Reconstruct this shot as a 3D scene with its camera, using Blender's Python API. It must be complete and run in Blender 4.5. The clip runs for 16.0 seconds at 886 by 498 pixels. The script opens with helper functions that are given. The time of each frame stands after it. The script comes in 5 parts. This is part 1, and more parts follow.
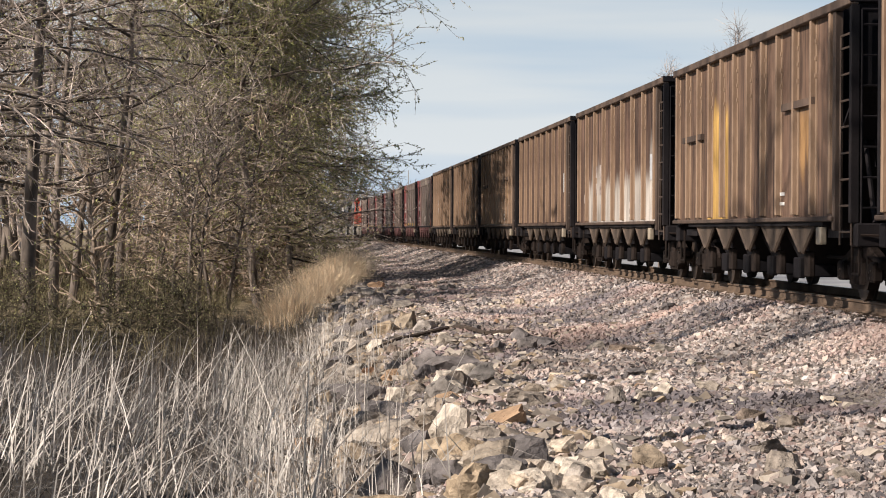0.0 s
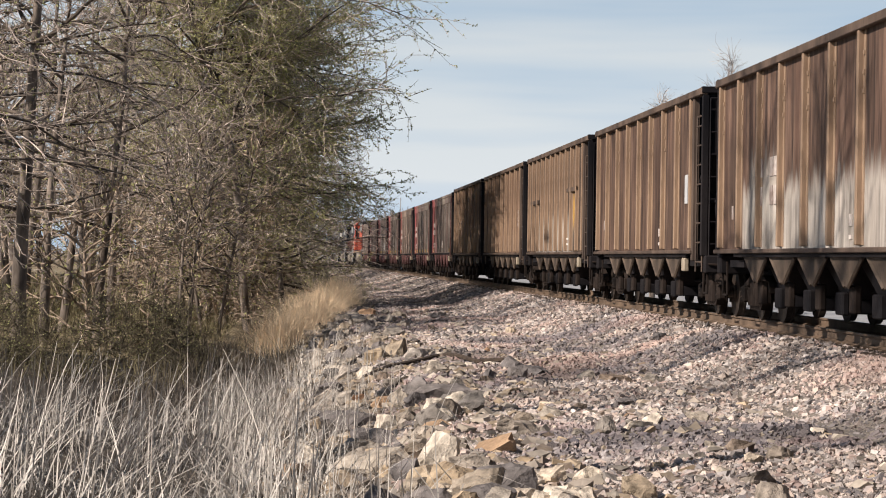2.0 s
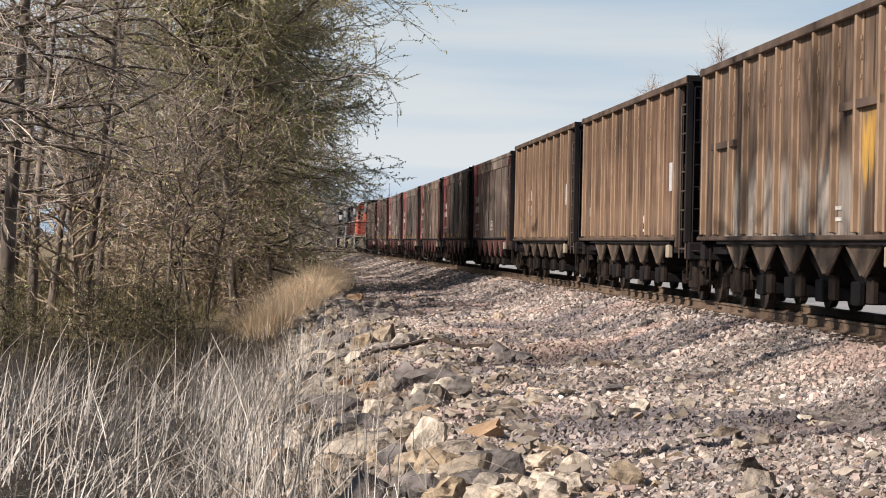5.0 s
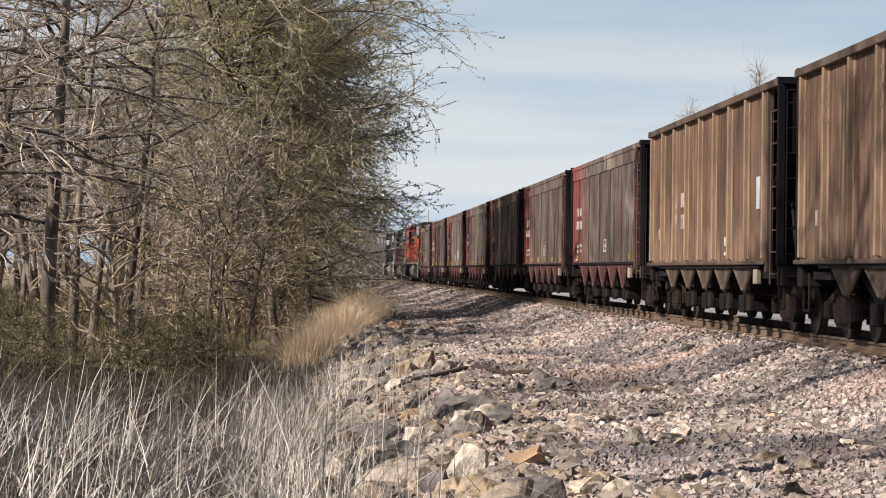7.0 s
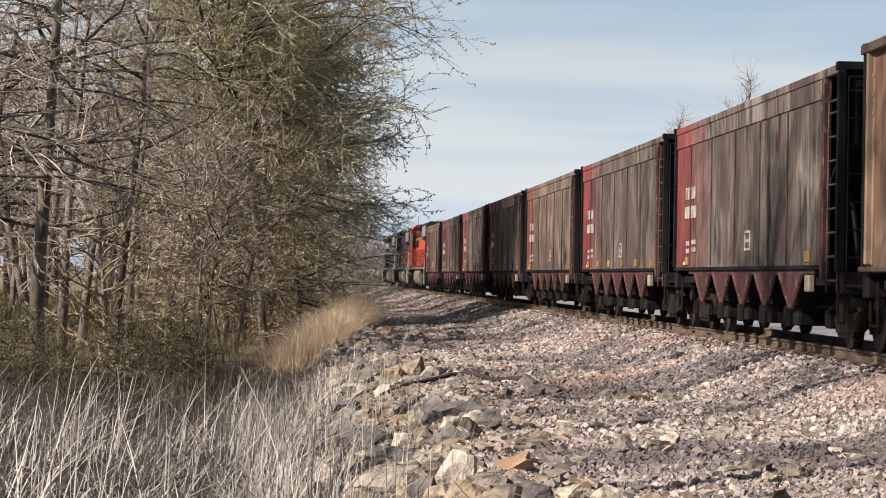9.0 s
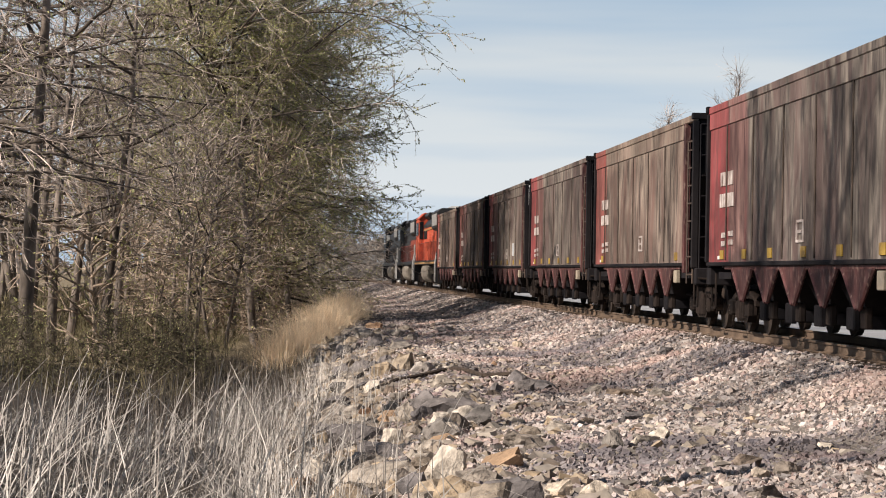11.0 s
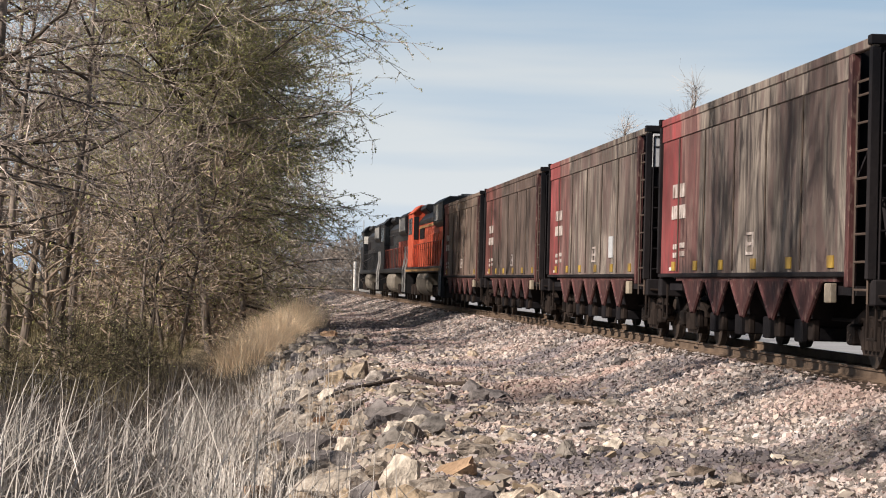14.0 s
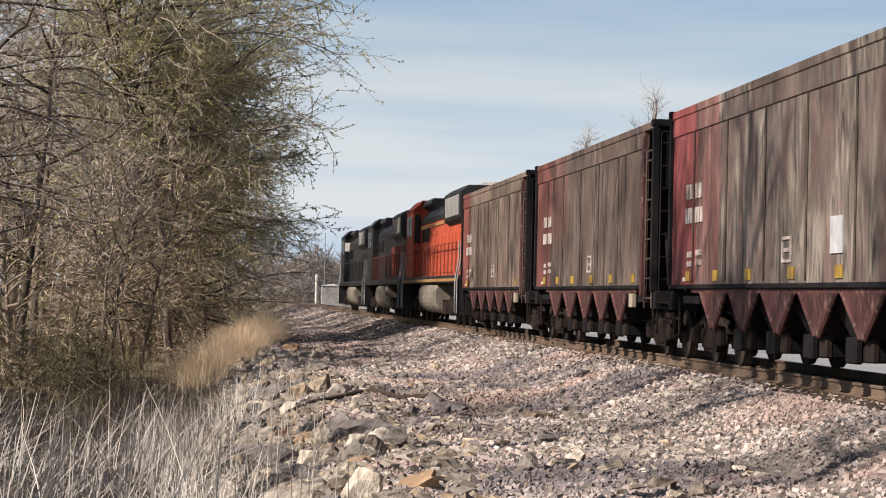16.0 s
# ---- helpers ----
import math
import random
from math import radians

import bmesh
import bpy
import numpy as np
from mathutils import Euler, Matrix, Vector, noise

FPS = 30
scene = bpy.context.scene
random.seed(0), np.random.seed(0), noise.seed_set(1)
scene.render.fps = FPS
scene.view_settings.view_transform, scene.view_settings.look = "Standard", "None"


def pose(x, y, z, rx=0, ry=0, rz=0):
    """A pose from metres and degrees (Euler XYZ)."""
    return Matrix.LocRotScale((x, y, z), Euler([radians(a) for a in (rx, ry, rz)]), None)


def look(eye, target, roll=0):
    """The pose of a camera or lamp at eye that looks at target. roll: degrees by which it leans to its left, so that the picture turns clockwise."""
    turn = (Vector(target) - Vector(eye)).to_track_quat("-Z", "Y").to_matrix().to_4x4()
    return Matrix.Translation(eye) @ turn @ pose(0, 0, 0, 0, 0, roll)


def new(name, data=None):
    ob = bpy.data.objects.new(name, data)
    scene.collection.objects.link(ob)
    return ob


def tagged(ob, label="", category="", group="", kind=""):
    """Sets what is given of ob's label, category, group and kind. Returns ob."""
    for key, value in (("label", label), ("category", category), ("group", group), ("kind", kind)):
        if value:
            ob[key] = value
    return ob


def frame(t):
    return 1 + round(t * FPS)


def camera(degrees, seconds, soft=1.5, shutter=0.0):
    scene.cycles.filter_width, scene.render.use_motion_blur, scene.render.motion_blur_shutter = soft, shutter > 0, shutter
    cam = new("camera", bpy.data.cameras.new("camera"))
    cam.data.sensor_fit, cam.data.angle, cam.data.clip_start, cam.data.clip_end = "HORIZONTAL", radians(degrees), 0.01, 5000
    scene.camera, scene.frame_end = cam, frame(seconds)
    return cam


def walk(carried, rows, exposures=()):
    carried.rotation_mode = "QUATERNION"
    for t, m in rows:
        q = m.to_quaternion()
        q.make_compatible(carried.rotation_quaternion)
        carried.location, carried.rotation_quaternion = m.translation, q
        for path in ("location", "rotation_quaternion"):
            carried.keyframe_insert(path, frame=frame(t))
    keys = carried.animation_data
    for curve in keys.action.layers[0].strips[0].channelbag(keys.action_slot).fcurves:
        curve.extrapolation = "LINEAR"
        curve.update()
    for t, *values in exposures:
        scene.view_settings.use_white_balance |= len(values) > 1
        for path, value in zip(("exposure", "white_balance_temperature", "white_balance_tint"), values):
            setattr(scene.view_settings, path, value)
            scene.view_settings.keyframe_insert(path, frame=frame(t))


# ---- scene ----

# ---- camera: held by hand on one spot, panning a little ----
EYE = (0.0, 0.0, 0.984)


def aim(yaw, pitch, roll):
    """Yaw to the left of +y, pitch up, roll, in degrees."""
    a, b = radians(yaw), radians(pitch)
    d = Vector((-math.sin(a) * math.cos(b), math.cos(a) * math.cos(b), math.sin(b)))
    return look(EYE, Vector(EYE) + d * 50, roll)


PAN = [(0, -2.480, -0.476, 0.294), (0.5, -2.409, -0.423, 0.259), (1, -2.644, -0.157, 0.189), (1.5, -2.563, 0.139, 0.715), (2, -2.690, 0.238, 0.887), (2.5, -3.260, 0.468, 1.045), (3, -3.823, 0.515, 0.964), (3.5, -3.716, 0.336, 1.216), (4, -3.451, 0.054, 1.263), (4.2, -3.315, -0.108, 1.311), (6.3, -2.488, -0.138, 0.892), (6.5, -2.362, 0.132, 0.893), (7, -1.970, 0.543, 0.693), (7.5, -1.545, 0.875, 0.749), (8, -1.571, 0.941, 0.954), (8.5, -2.031, 0.787, 1.025), (11, -2.500, 0.594, 1.003), (11.5, -2.660, 0.556, 0.945), (12, -2.631, 0.593, 0.972), (12.5, -2.722, 0.624, 1.266), (13, -2.965, 0.698, 1.447), (13.5, -3.345, 0.762, 1.424), (14, -3.632, 0.852, 1.496), (14.5, -3.873, 0.973, 1.461), (15, -4.249, 1.152, 1.305), (15.5, -4.503, 1.264, 1.234), (16, -4.608, 1.197, 1.307)]
cam = camera(22.453, 16.0, soft=1.05)
walk(cam, [(t, aim(a, b, c)) for t, a, b, c in PAN], exposures=[(0.0, 0.45), (16.0, 0.45)])

# ---- world and sun ----
SUN_TO = Vector((-0.73, -0.34, 0.60)).normalized()
world = bpy.data.worlds.new("sky")
scene.world = world
world.use_nodes = True
wn, wl = world.node_tree.nodes, world.node_tree.links
wn.clear()
w_out = wn.new("ShaderNodeOutputWorld")
w_bg = wn.new("ShaderNodeBackground")
w_sky = wn.new("ShaderNodeTexSky")
w_sky.sky_type = "NISHITA"
w_sky.sun_disc = False
w_sky.sun_elevation = math.asin(SUN_TO.z)
w_sky.sun_rotation = math.atan2(SUN_TO.x, SUN_TO.y)
w_sky.air_density, w_sky.dust_density, w_sky.ozone_density = 1.0, 0.6, 2.0
w_co = wn.new("ShaderNodeTexCoord")
w_sep = wn.new("ShaderNodeSeparateXYZ")
w_low = wn.new("ShaderNodeMapRange")  # thin cloud and haze thicken towards the horizon
w_low.inputs["From Min"].default_value, w_low.inputs["From Max"].default_value = 0.0, 0.42
w_low.inputs["To Min"].default_value, w_low.inputs["To Max"].default_value = 1.0, 0.0
w_map = wn.new("ShaderNodeMapping")
w_map.inputs["Scale"].default_value = (1.0, 1.0, 13.0)
w_map.inputs["Location"].default_value = (0.35, 0.0, 2.02)
w_noise = wn.new("ShaderNodeTexNoise")
w_noise.inputs["Scale"].default_value = 1.5
w_noise.inputs["Detail"].default_value = 5.0
w_noise.inputs["Roughness"].default_value = 0.5
w_ramp = wn.new("ShaderNodeValToRGB")
w_ramp.color_ramp.elements[0].position, w_ramp.color_ramp.elements[1].position = 0.38, 0.62
w_ramp.color_ramp.elements[0].color = (0, 0, 0, 1)
w_ramp.color_ramp.elements[1].color = (1, 1, 1, 1)
w_tint = wn.new("ShaderNodeMixRGB")  # from clear blue to white cloud
w_tint.inputs["Color1"].default_value = (5.9, 8.9, 12.6, 1)
w_tint.inputs["Color2"].default_value = (12.6, 13.3, 14.0, 1)
w_mul = wn.new("ShaderNodeMath")
w_mul.operation = "MULTIPLY"
w_mul.inputs[1].default_value = 0.95
w_mix = wn.new("ShaderNodeMixRGB")
wl.new(w_co.outputs["Generated"], w_map.inputs["Vector"])
wl.new(w_co.outputs["Generated"], w_sep.inputs[0])
wl.new(w_sep.outputs["Z"], w_low.inputs["Value"])
wl.new(w_map.outputs["Vector"], w_noise.inputs["Vector"])
wl.new(w_noise.outputs["Fac"], w_ramp.inputs["Fac"])
wl.new(w_ramp.outputs["Color"], w_tint.inputs["Fac"])
wl.new(w_low.outputs["Result"], w_mul.inputs[0])
wl.new(w_mul.outputs[0], w_mix.inputs["Fac"])
wl.new(w_sky.outputs["Color"], w_mix.inputs["Color1"])
wl.new(w_tint.outputs["Color"], w_mix.inputs["Color2"])
wl.new(w_mix.outputs["Color"], w_bg.inputs["Color"])
wl.new(w_bg.outputs["Background"], w_out.inputs["Surface"])
w_bg.inputs["Strength"].default_value = 0.046

sun = new("sun", bpy.data.lights.new("sun", "SUN"))
sun.data.energy, sun.data.angle, sun.data.color = 5.0, radians(0.53), (1.0, 0.88, 0.775)
sun.matrix_world = look((0, 0, 0), -SUN_TO)
sun.location = (-60, -8, 40)

# ---- materials ----
def surf(name, c1, c2, scale=4.0, rough=0.85, bump=0.3, stretch=(1, 1, 1), metal=0.0, fine=30.0, c3=None, island=0.0, distance=0.02, spec=0.3):
    """A weathered surface: two colours by a broad noise, a third in spots, fine grain, relief."""
    m = bpy.data.materials.new(name)
    m.use_nodes = True
    n, l = m.node_tree.nodes, m.node_tree.links
    b = n["Principled BSDF"]
    b.inputs["Roughness"].default_value, b.inputs["Metallic"].default_value = rough, metal
    b.inputs["Specular IOR Level"].default_value = spec
    co, mp = n.new("ShaderNodeTexCoord"), n.new("ShaderNodeMapping")
    mp.inputs["Scale"].default_value = stretch
    l.new(co.outputs["Object"], mp.inputs["Vector"])
    n1, n2 = n.new("ShaderNodeTexNoise"), n.new("ShaderNodeTexNoise")
    n1.inputs["Scale"].default_value, n1.inputs["Detail"].default_value = scale, 6.0
    n2.inputs["Scale"].default_value, n2.inputs["Detail"].default_value = fine, 4.0
    for x in (n1, n2):
        l.new(mp.outputs["Vector"], x.inputs["Vector"])
    r = n.new("ShaderNodeValToRGB")
    r.color_ramp.elements[0].position, r.color_ramp.elements[1].position = 0.32, 0.68
    r.color_ramp.elements[0].color, r.color_ramp.elements[1].color = (*c1, 1), (*c2, 1)
    l.new(n1.outputs["Fac"], r.inputs["Fac"])
    out = r.outputs["Color"]
    if c3:
        r3, mx = n.new("ShaderNodeMapRange"), n.new("ShaderNodeMixRGB")
        r3.inputs["From Min"].default_value, r3.inputs["From Max"].default_value = 0.55, 0.72
        l.new(n2.outputs["Fac"], r3.inputs["Value"])
        l.new(r3.outputs["Result"], mx.inputs["Fac"])
        l.new(out, mx.inputs["Color1"])
        mx.inputs["Color2"].default_value = (*c3, 1)
        out = mx.outputs["Color"]
    hs, mr = n.new("ShaderNodeHueSaturation"), n.new("ShaderNodeMapRange")
    mr.inputs["To Min"].default_value, mr.inputs["To Max"].default_value = 0.75, 1.25
    l.new(n2.outputs["Fac"], mr.inputs["Value"])
    val = mr.outputs["Result"]
    if island:
        g, ma, mm = n.new("ShaderNodeNewGeometry"), n.new("ShaderNodeMapRange"), n.new("ShaderNodeMath")
        ma.inputs["To Min"].default_value, ma.inputs["To Max"].default_value = 1 - island, 1 + island
        mm.operation = "MULTIPLY"
        l.new(g.outputs["Random Per Island"], ma.inputs["Value"])
        l.new(ma.outputs["Result"], mm.inputs[0])
        l.new(val, mm.inputs[1])
        val = mm.outputs[0]
    l.new(val, hs.inputs["Value"])
    l.new(out, hs.inputs["Color"])
    l.new(hs.outputs["Color"], b.inputs["Base Color"])
    if bump:
        bp = n.new("ShaderNodeBump")
        bp.inputs["Strength"].default_value, bp.inputs["Distance"].default_value = bump, distance
        l.new(n2.outputs["Fac"], bp.inputs["Height"])
        l.new(bp.outputs["Normal"], b.inputs["Normal"])
    return m


def car_paint(name, dark, light, tint, patches=(), streak=(1.2, 3.2, 0.22)):
    """Old freight-car paint with dirt that runs down in streaks, wavier where branch shadow is painted in; patches:
    (y0, y1, z0, z1, colour, amount) of stains and repainting.
    """
    m = bpy.data.materials.new(name)
    m.use_nodes = True
    n, l = m.node_tree.nodes, m.node_tree.links
    b = n["Principled BSDF"]
    b.inputs["Roughness"].default_value, b.inputs["Specular IOR Level"].default_value = 0.72, 0.25
    co, mp, info = n.new("ShaderNodeTexCoord"), n.new("ShaderNodeMapping"), n.new("ShaderNodeObjectInfo")
    mp.inputs["Scale"].default_value = streak
    add, sc = n.new("ShaderNodeVectorMath"), n.new("ShaderNodeVectorMath")
    sc.operation = "SCALE"
    sc.inputs["Scale"].default_value = 37.0
    cb = n.new("ShaderNodeCombineXYZ")
    for i in range(3):
        l.new(info.outputs["Random"], cb.inputs[i])
    l.new(cb.outputs[0], sc.inputs[0])
    l.new(co.outputs["Object"], mp.inputs["Vector"])
    l.new(mp.outputs["Vector"], add.inputs[0])
    l.new(sc.outputs[0], add.inputs[1])
    n1, n2, n3 = (n.new("ShaderNodeTexNoise") for _ in range(3))
    old = streak[1] < 2
    for x, s, d in ((n1, 1.7, 4.5 if old else 8.0), (n2, 0.7 if old else 0.9, 3.0), (n3, 14.0, 4.0)):
        x.inputs["Scale"].default_value, x.inputs["Detail"].default_value = s, d
        x.inputs["Roughness"].default_value, x.inputs["Distortion"].default_value = 0.62, (1.4 if old else 0.7)
        l.new(add.outputs[0], x.inputs["Vector"])
    r = n.new("ShaderNodeValToRGB")
    r.color_ramp.elements[0].position, r.color_ramp.elements[1].position = 0.37, 0.63
    r.color_ramp.elements[0].color, r.color_ramp.elements[1].color = (*dark, 1), (*light, 1)
    l.new(n1.outputs["Fac"], r.inputs["Fac"])
    mt, f2 = n.new("ShaderNodeMixRGB"), n.new("ShaderNodeMapRange")
    f2.inputs["From Min"].default_value, f2.inputs["From Max"].default_value = (0.44, 0.62) if old else (0.45, 0.75)
    l.new(n2.outputs["Fac"], f2.inputs["Value"])
    l.new(f2.outputs["Result"], mt.inputs["Fac"])
    l.new(r.outputs["Color"], mt.inputs["Color1"])
    mt.inputs["Color2"].default_value = (*tint, 1)
    out = mt.outputs["Color"]
    if patches:
        sp = n.new("ShaderNodeSeparateXYZ")
        l.new(co.outputs["Object"], sp.inputs[0])
        wob = n.new("ShaderNodeMath")
        wob.operation = "MULTIPLY_ADD"
        wob.inputs[1].default_value, wob.inputs[2].default_value = 1.6, -0.8
        l.new(n1.outputs["Fac"], wob.inputs[0])
        zz = n.new("ShaderNodeMath")
        l.new(sp.outputs["Z"], zz.inputs[0])
        l.new(wob.outputs[0], zz.inputs[1])
        for y0, y1, z0, z1, colour, amount in patches:
            fac = None
            for socket, lo, hi, e in ((sp.outputs["Y"], y0, y1, 0.12), (zz.outputs[0], z0, z1, 0.22)):
                for a, c in ((lo - e, lo + e), (hi + e, hi - e)):
                    s = n.new("ShaderNodeMapRange")
                    s.interpolation_type = "SMOOTHSTEP"
                    s.inputs["From Min"].default_value, s.inputs["From Max"].default_value = a, c
                    l.new(socket, s.inputs["Value"])
                    if fac is None:
                        fac = s.outputs["Result"]
                    else:
                        p = n.new("ShaderNodeMath")
                        p.operation = "MULTIPLY"
                        l.new(fac, p.inputs[0])
                        l.new(s.outputs["Result"], p.inputs[1])
                        fac = p.outputs[0]
            grain, p2 = n.new("ShaderNodeMapRange"), n.new("ShaderNodeMath")
            grain.inputs["From Min"].default_value, grain.inputs["From Max"].default_value = 0.3, 0.62
            grain.inputs["To Min"].default_value, grain.inputs["To Max"].default_value = amount * 0.35, amount
            l.new(n1.outputs["Fac"], grain.inputs["Value"])
            p2.operation = "MULTIPLY"
            l.new(fac, p2.inputs[0])
            l.new(grain.outputs["Result"], p2.inputs[1])
            mx = n.new("ShaderNodeMixRGB")
            l.new(p2.outputs[0], mx.inputs["Fac"])
            l.new(out, mx.inputs["Color1"])
            mx.inputs["Color2"].default_value = (*colour, 1)
            out = mx.outputs["Color"]
    hs, mr, mg = n.new("ShaderNodeHueSaturation"), n.new("ShaderNodeMapRange"), n.new("ShaderNodeMath")
    mr.inputs["To Min"].default_value, mr.inputs["To Max"].default_value = 0.7, 1.3
    l.new(n3.outputs["Fac"], mr.inputs["Value"])
    mo = n.new("ShaderNodeMapRange")
    mo.inputs["To Min"].default_value, mo.inputs["To Max"].default_value = 0.85, 1.15
    l.new(info.outputs["Random"], mo.inputs["Value"])
    mg.operation = "MULTIPLY"
    l.new(mr.outputs["Result"], mg.inputs[0])
    l.new(mo.outputs["Result"], mg.inputs[1])
    n4, mb, mh, off = n.new("ShaderNodeTexNoise"), n.new("ShaderNodeMapRange"), n.new("ShaderNodeMath"), n.new("ShaderNodeVectorMath")
    n4.inputs["Scale"].default_value, n4.inputs["Detail"].default_value, n4.inputs["Distortion"].default_value = 0.42, 5.0, 1.2
    l.new(co.outputs["Object"], off.inputs[0])
    l.new(sc.outputs[0], off.inputs[1])
    l.new(off.outputs[0], n4.inputs["Vector"])
    mb.inputs["From Min"].default_value, mb.inputs["From Max"].default_value = 0.32, 0.68
    mb.inputs["To Min"].default_value, mb.inputs["To Max"].default_value = (0.5, 1.4) if old else (0.55, 1.25)
    l.new(n4.outputs["Fac"], mb.inputs["Value"])
    mh.operation = "MULTIPLY"
    l.new(mg.outputs[0], mh.inputs[0])
    l.new(mb.outputs["Result"], mh.inputs[1])
    l.new(mh.outputs[0], hs.inputs["Value"])
    l.new(out, hs.inputs["Color"])
    l.new(hs.outputs["Color"], b.inputs["Base Color"])
    bp = n.new("ShaderNodeBump")
    bp.inputs["Strength"].default_value, bp.inputs["Distance"].default_value = 0.25, 0.015
    l.new(n1.outputs["Fac"], bp.inputs["Height"])
    l.new(bp.outputs["Normal"], b.inputs["Normal"])
    return m


def stone_mat(name, colours, fine=60.0, bump=0.5, broad=0.4, tints=()):
    """Broken stone: each piece takes one of several colours, with grain and stains."""
    m = bpy.data.materials.new(name)
    m.use_nodes = True
    n, l = m.node_tree.nodes, m.node_tree.links
    b = n["Principled BSDF"]
    b.inputs["Roughness"].default_value, b.inputs["Specular IOR Level"].default_value = 0.9, 0.2
    g, info, ad, fr = n.new("ShaderNodeNewGeometry"), n.new("ShaderNodeObjectInfo"), n.new("ShaderNodeMath"), n.new("ShaderNodeMath")
    l.new(g.outputs["Random Per Island"], ad.inputs[0])
    l.new(info.outputs["Random"], ad.inputs[1])
    fr.operation = "FRACT"
    l.new(ad.outputs[0], fr.inputs[0])
    r = n.new("ShaderNodeValToRGB")
    r.color_ramp.interpolation = "LINEAR"
    while len(r.color_ramp.elements) < len(colours):
        r.color_ramp.elements.new(0.5)
    for i, (e, c) in enumerate(zip(r.color_ramp.elements, colours)):
        e.position, e.color = i / (len(colours) - 1), (*c, 1)
    l.new(fr.outputs[0], r.inputs["Fac"])
    co = n.new("ShaderNodeTexCoord")
    n1, n2 = n.new("ShaderNodeTexNoise"), n.new("ShaderNodeTexNoise")
    for x, s in ((n1, broad), (n2, fine)):
        x.inputs["Scale"].default_value, x.inputs["Detail"].default_value = s, 6.0
        l.new(co.outputs["Object"], x.inputs["Vector"])
    hs, mr, mr2, mm = n.new("ShaderNodeHueSaturation"), n.new("ShaderNodeMapRange"), n.new("ShaderNodeMapRange"), n.new("ShaderNodeMath")
    mr.inputs["From Min"].default_value, mr.inputs["From Max"].default_value = 0.3, 0.7
    mr.inputs["To Min"].default_value, mr.inputs["To Max"].default_value = 0.5, 1.42
    mr2.inputs["To Min"].default_value, mr2.inputs["To Max"].default_value = 0.65, 1.35
    l.new(n1.outputs["Fac"], mr.inputs["Value"])
    l.new(n2.outputs["Fac"], mr2.inputs["Value"])
    mm.operation = "MULTIPLY"
    l.new(mr.outputs["Result"], mm.inputs[0])
    l.new(mr2.outputs["Result"], mm.inputs[1])
    l.new(mm.outputs[0], hs.inputs["Value"])
    l.new(r.outputs["Color"], hs.inputs["Color"])
    shade = r.outputs["Color"]
    for i, (colour, scale, lo, hi, share) in enumerate(tints):  # broad stretches in another tint
        n3, m3, t3, o3 = n.new("ShaderNodeTexNoise"), n.new("ShaderNodeMapRange"), n.new("ShaderNodeMixRGB"), n.new("ShaderNodeVectorMath")
        n3.inputs["Scale"].default_value, n3.inputs["Detail"].default_value = scale, 5.0
        o3.inputs[1].default_value = (31.0 * i, 17.0 * i, 0)
        m3.inputs["From Min"].default_value, m3.inputs["From Max"].default_value = lo, hi
        m3.inputs["To Max"].default_value = share
        l.new(co.outputs["Object"], o3.inputs[0])
        l.new(o3.outputs[0], n3.inputs["Vector"])
        l.new(n3.outputs["Fac"], m3.inputs["Value"])
        l.new(m3.outputs["Result"], t3.inputs["Fac"])
        l.new(shade, t3.inputs["Color1"])
        t3.inputs["Color2"].default_value = (*colour, 1)
        shade = t3.outputs["Color"]
    l.new(shade, hs.inputs["Color"])
    l.new(hs.outputs["Color"], b.inputs["Base Color"])
    bp = n.new("ShaderNodeBump")
    bp.inputs["Strength"].default_value, bp.inputs["Distance"].default_value = bump, 0.03 if fine < 30 else 0.02
    l.new(n2.outputs["Fac"], bp.inputs["Height"])
    l.new(bp.outputs["Normal"], b.inputs["Normal"])
    return m


GRAVEL_COLOURS = [(0.20, 0.17, 0.16), (0.56, 0.495, 0.45), (0.075, 0.07, 0.074), (0.62, 0.52, 0.45), (0.28, 0.205, 0.185), (0.54, 0.49, 0.46), (0.10, 0.093, 0.10)]
# First tint paints dappled shade onto the gravel; the second is reddish stone.
M_GRAVEL = stone_mat("ballast_stone", GRAVEL_COLOURS, tints=[((0.12, 0.11, 0.125), 0.23, 0.47, 0.62, 0.75), ((0.47, 0.31, 0.26), 0.30, 0.52, 0.66, 0.45)])
M_ROCK = stone_mat("limestone", [(0.27, 0.232, 0.195), (0.40, 0.35, 0.29), (0.14, 0.128, 0.118), (0.40, 0.31, 0.21), (0.22, 0.195, 0.165), (0.20, 0.155, 0.12)], 11.0, 0.6, broad=1.6)
M_ROCK_PALE = stone_mat("pale_broken_stone", [(0.46, 0.40, 0.33), (0.60, 0.53, 0.44), (0.50, 0.41, 0.31), (0.38, 0.34, 0.30)], 11.0, 0.55, broad=1.8)
M_ROCK_DARK = stone_mat("dark_rock", [(0.12, 0.11, 0.11), (0.19, 0.17, 0.16)], 11.0, 0.6, broad=1.5)
M_ROCK_RUST = stone_mat("orange_rock", [(0.31, 0.185, 0.115), (0.42, 0.29, 0.185)], 10.0, 0.8)
M_GROUND = surf("gravel_ground", (0.10, 0.087, 0.075), (0.24, 0.21, 0.18), 0.7, 0.95, 0.9, fine=22.0, c3=(0.38, 0.335, 0.29), distance=0.05)
M_SOIL = surf("leaf_litter", (0.15, 0.12, 0.075), (0.30, 0.24, 0.15), 0.9, 0.95, 0.8, fine=14.0, c3=(0.17, 0.15, 0.07), distance=0.06)
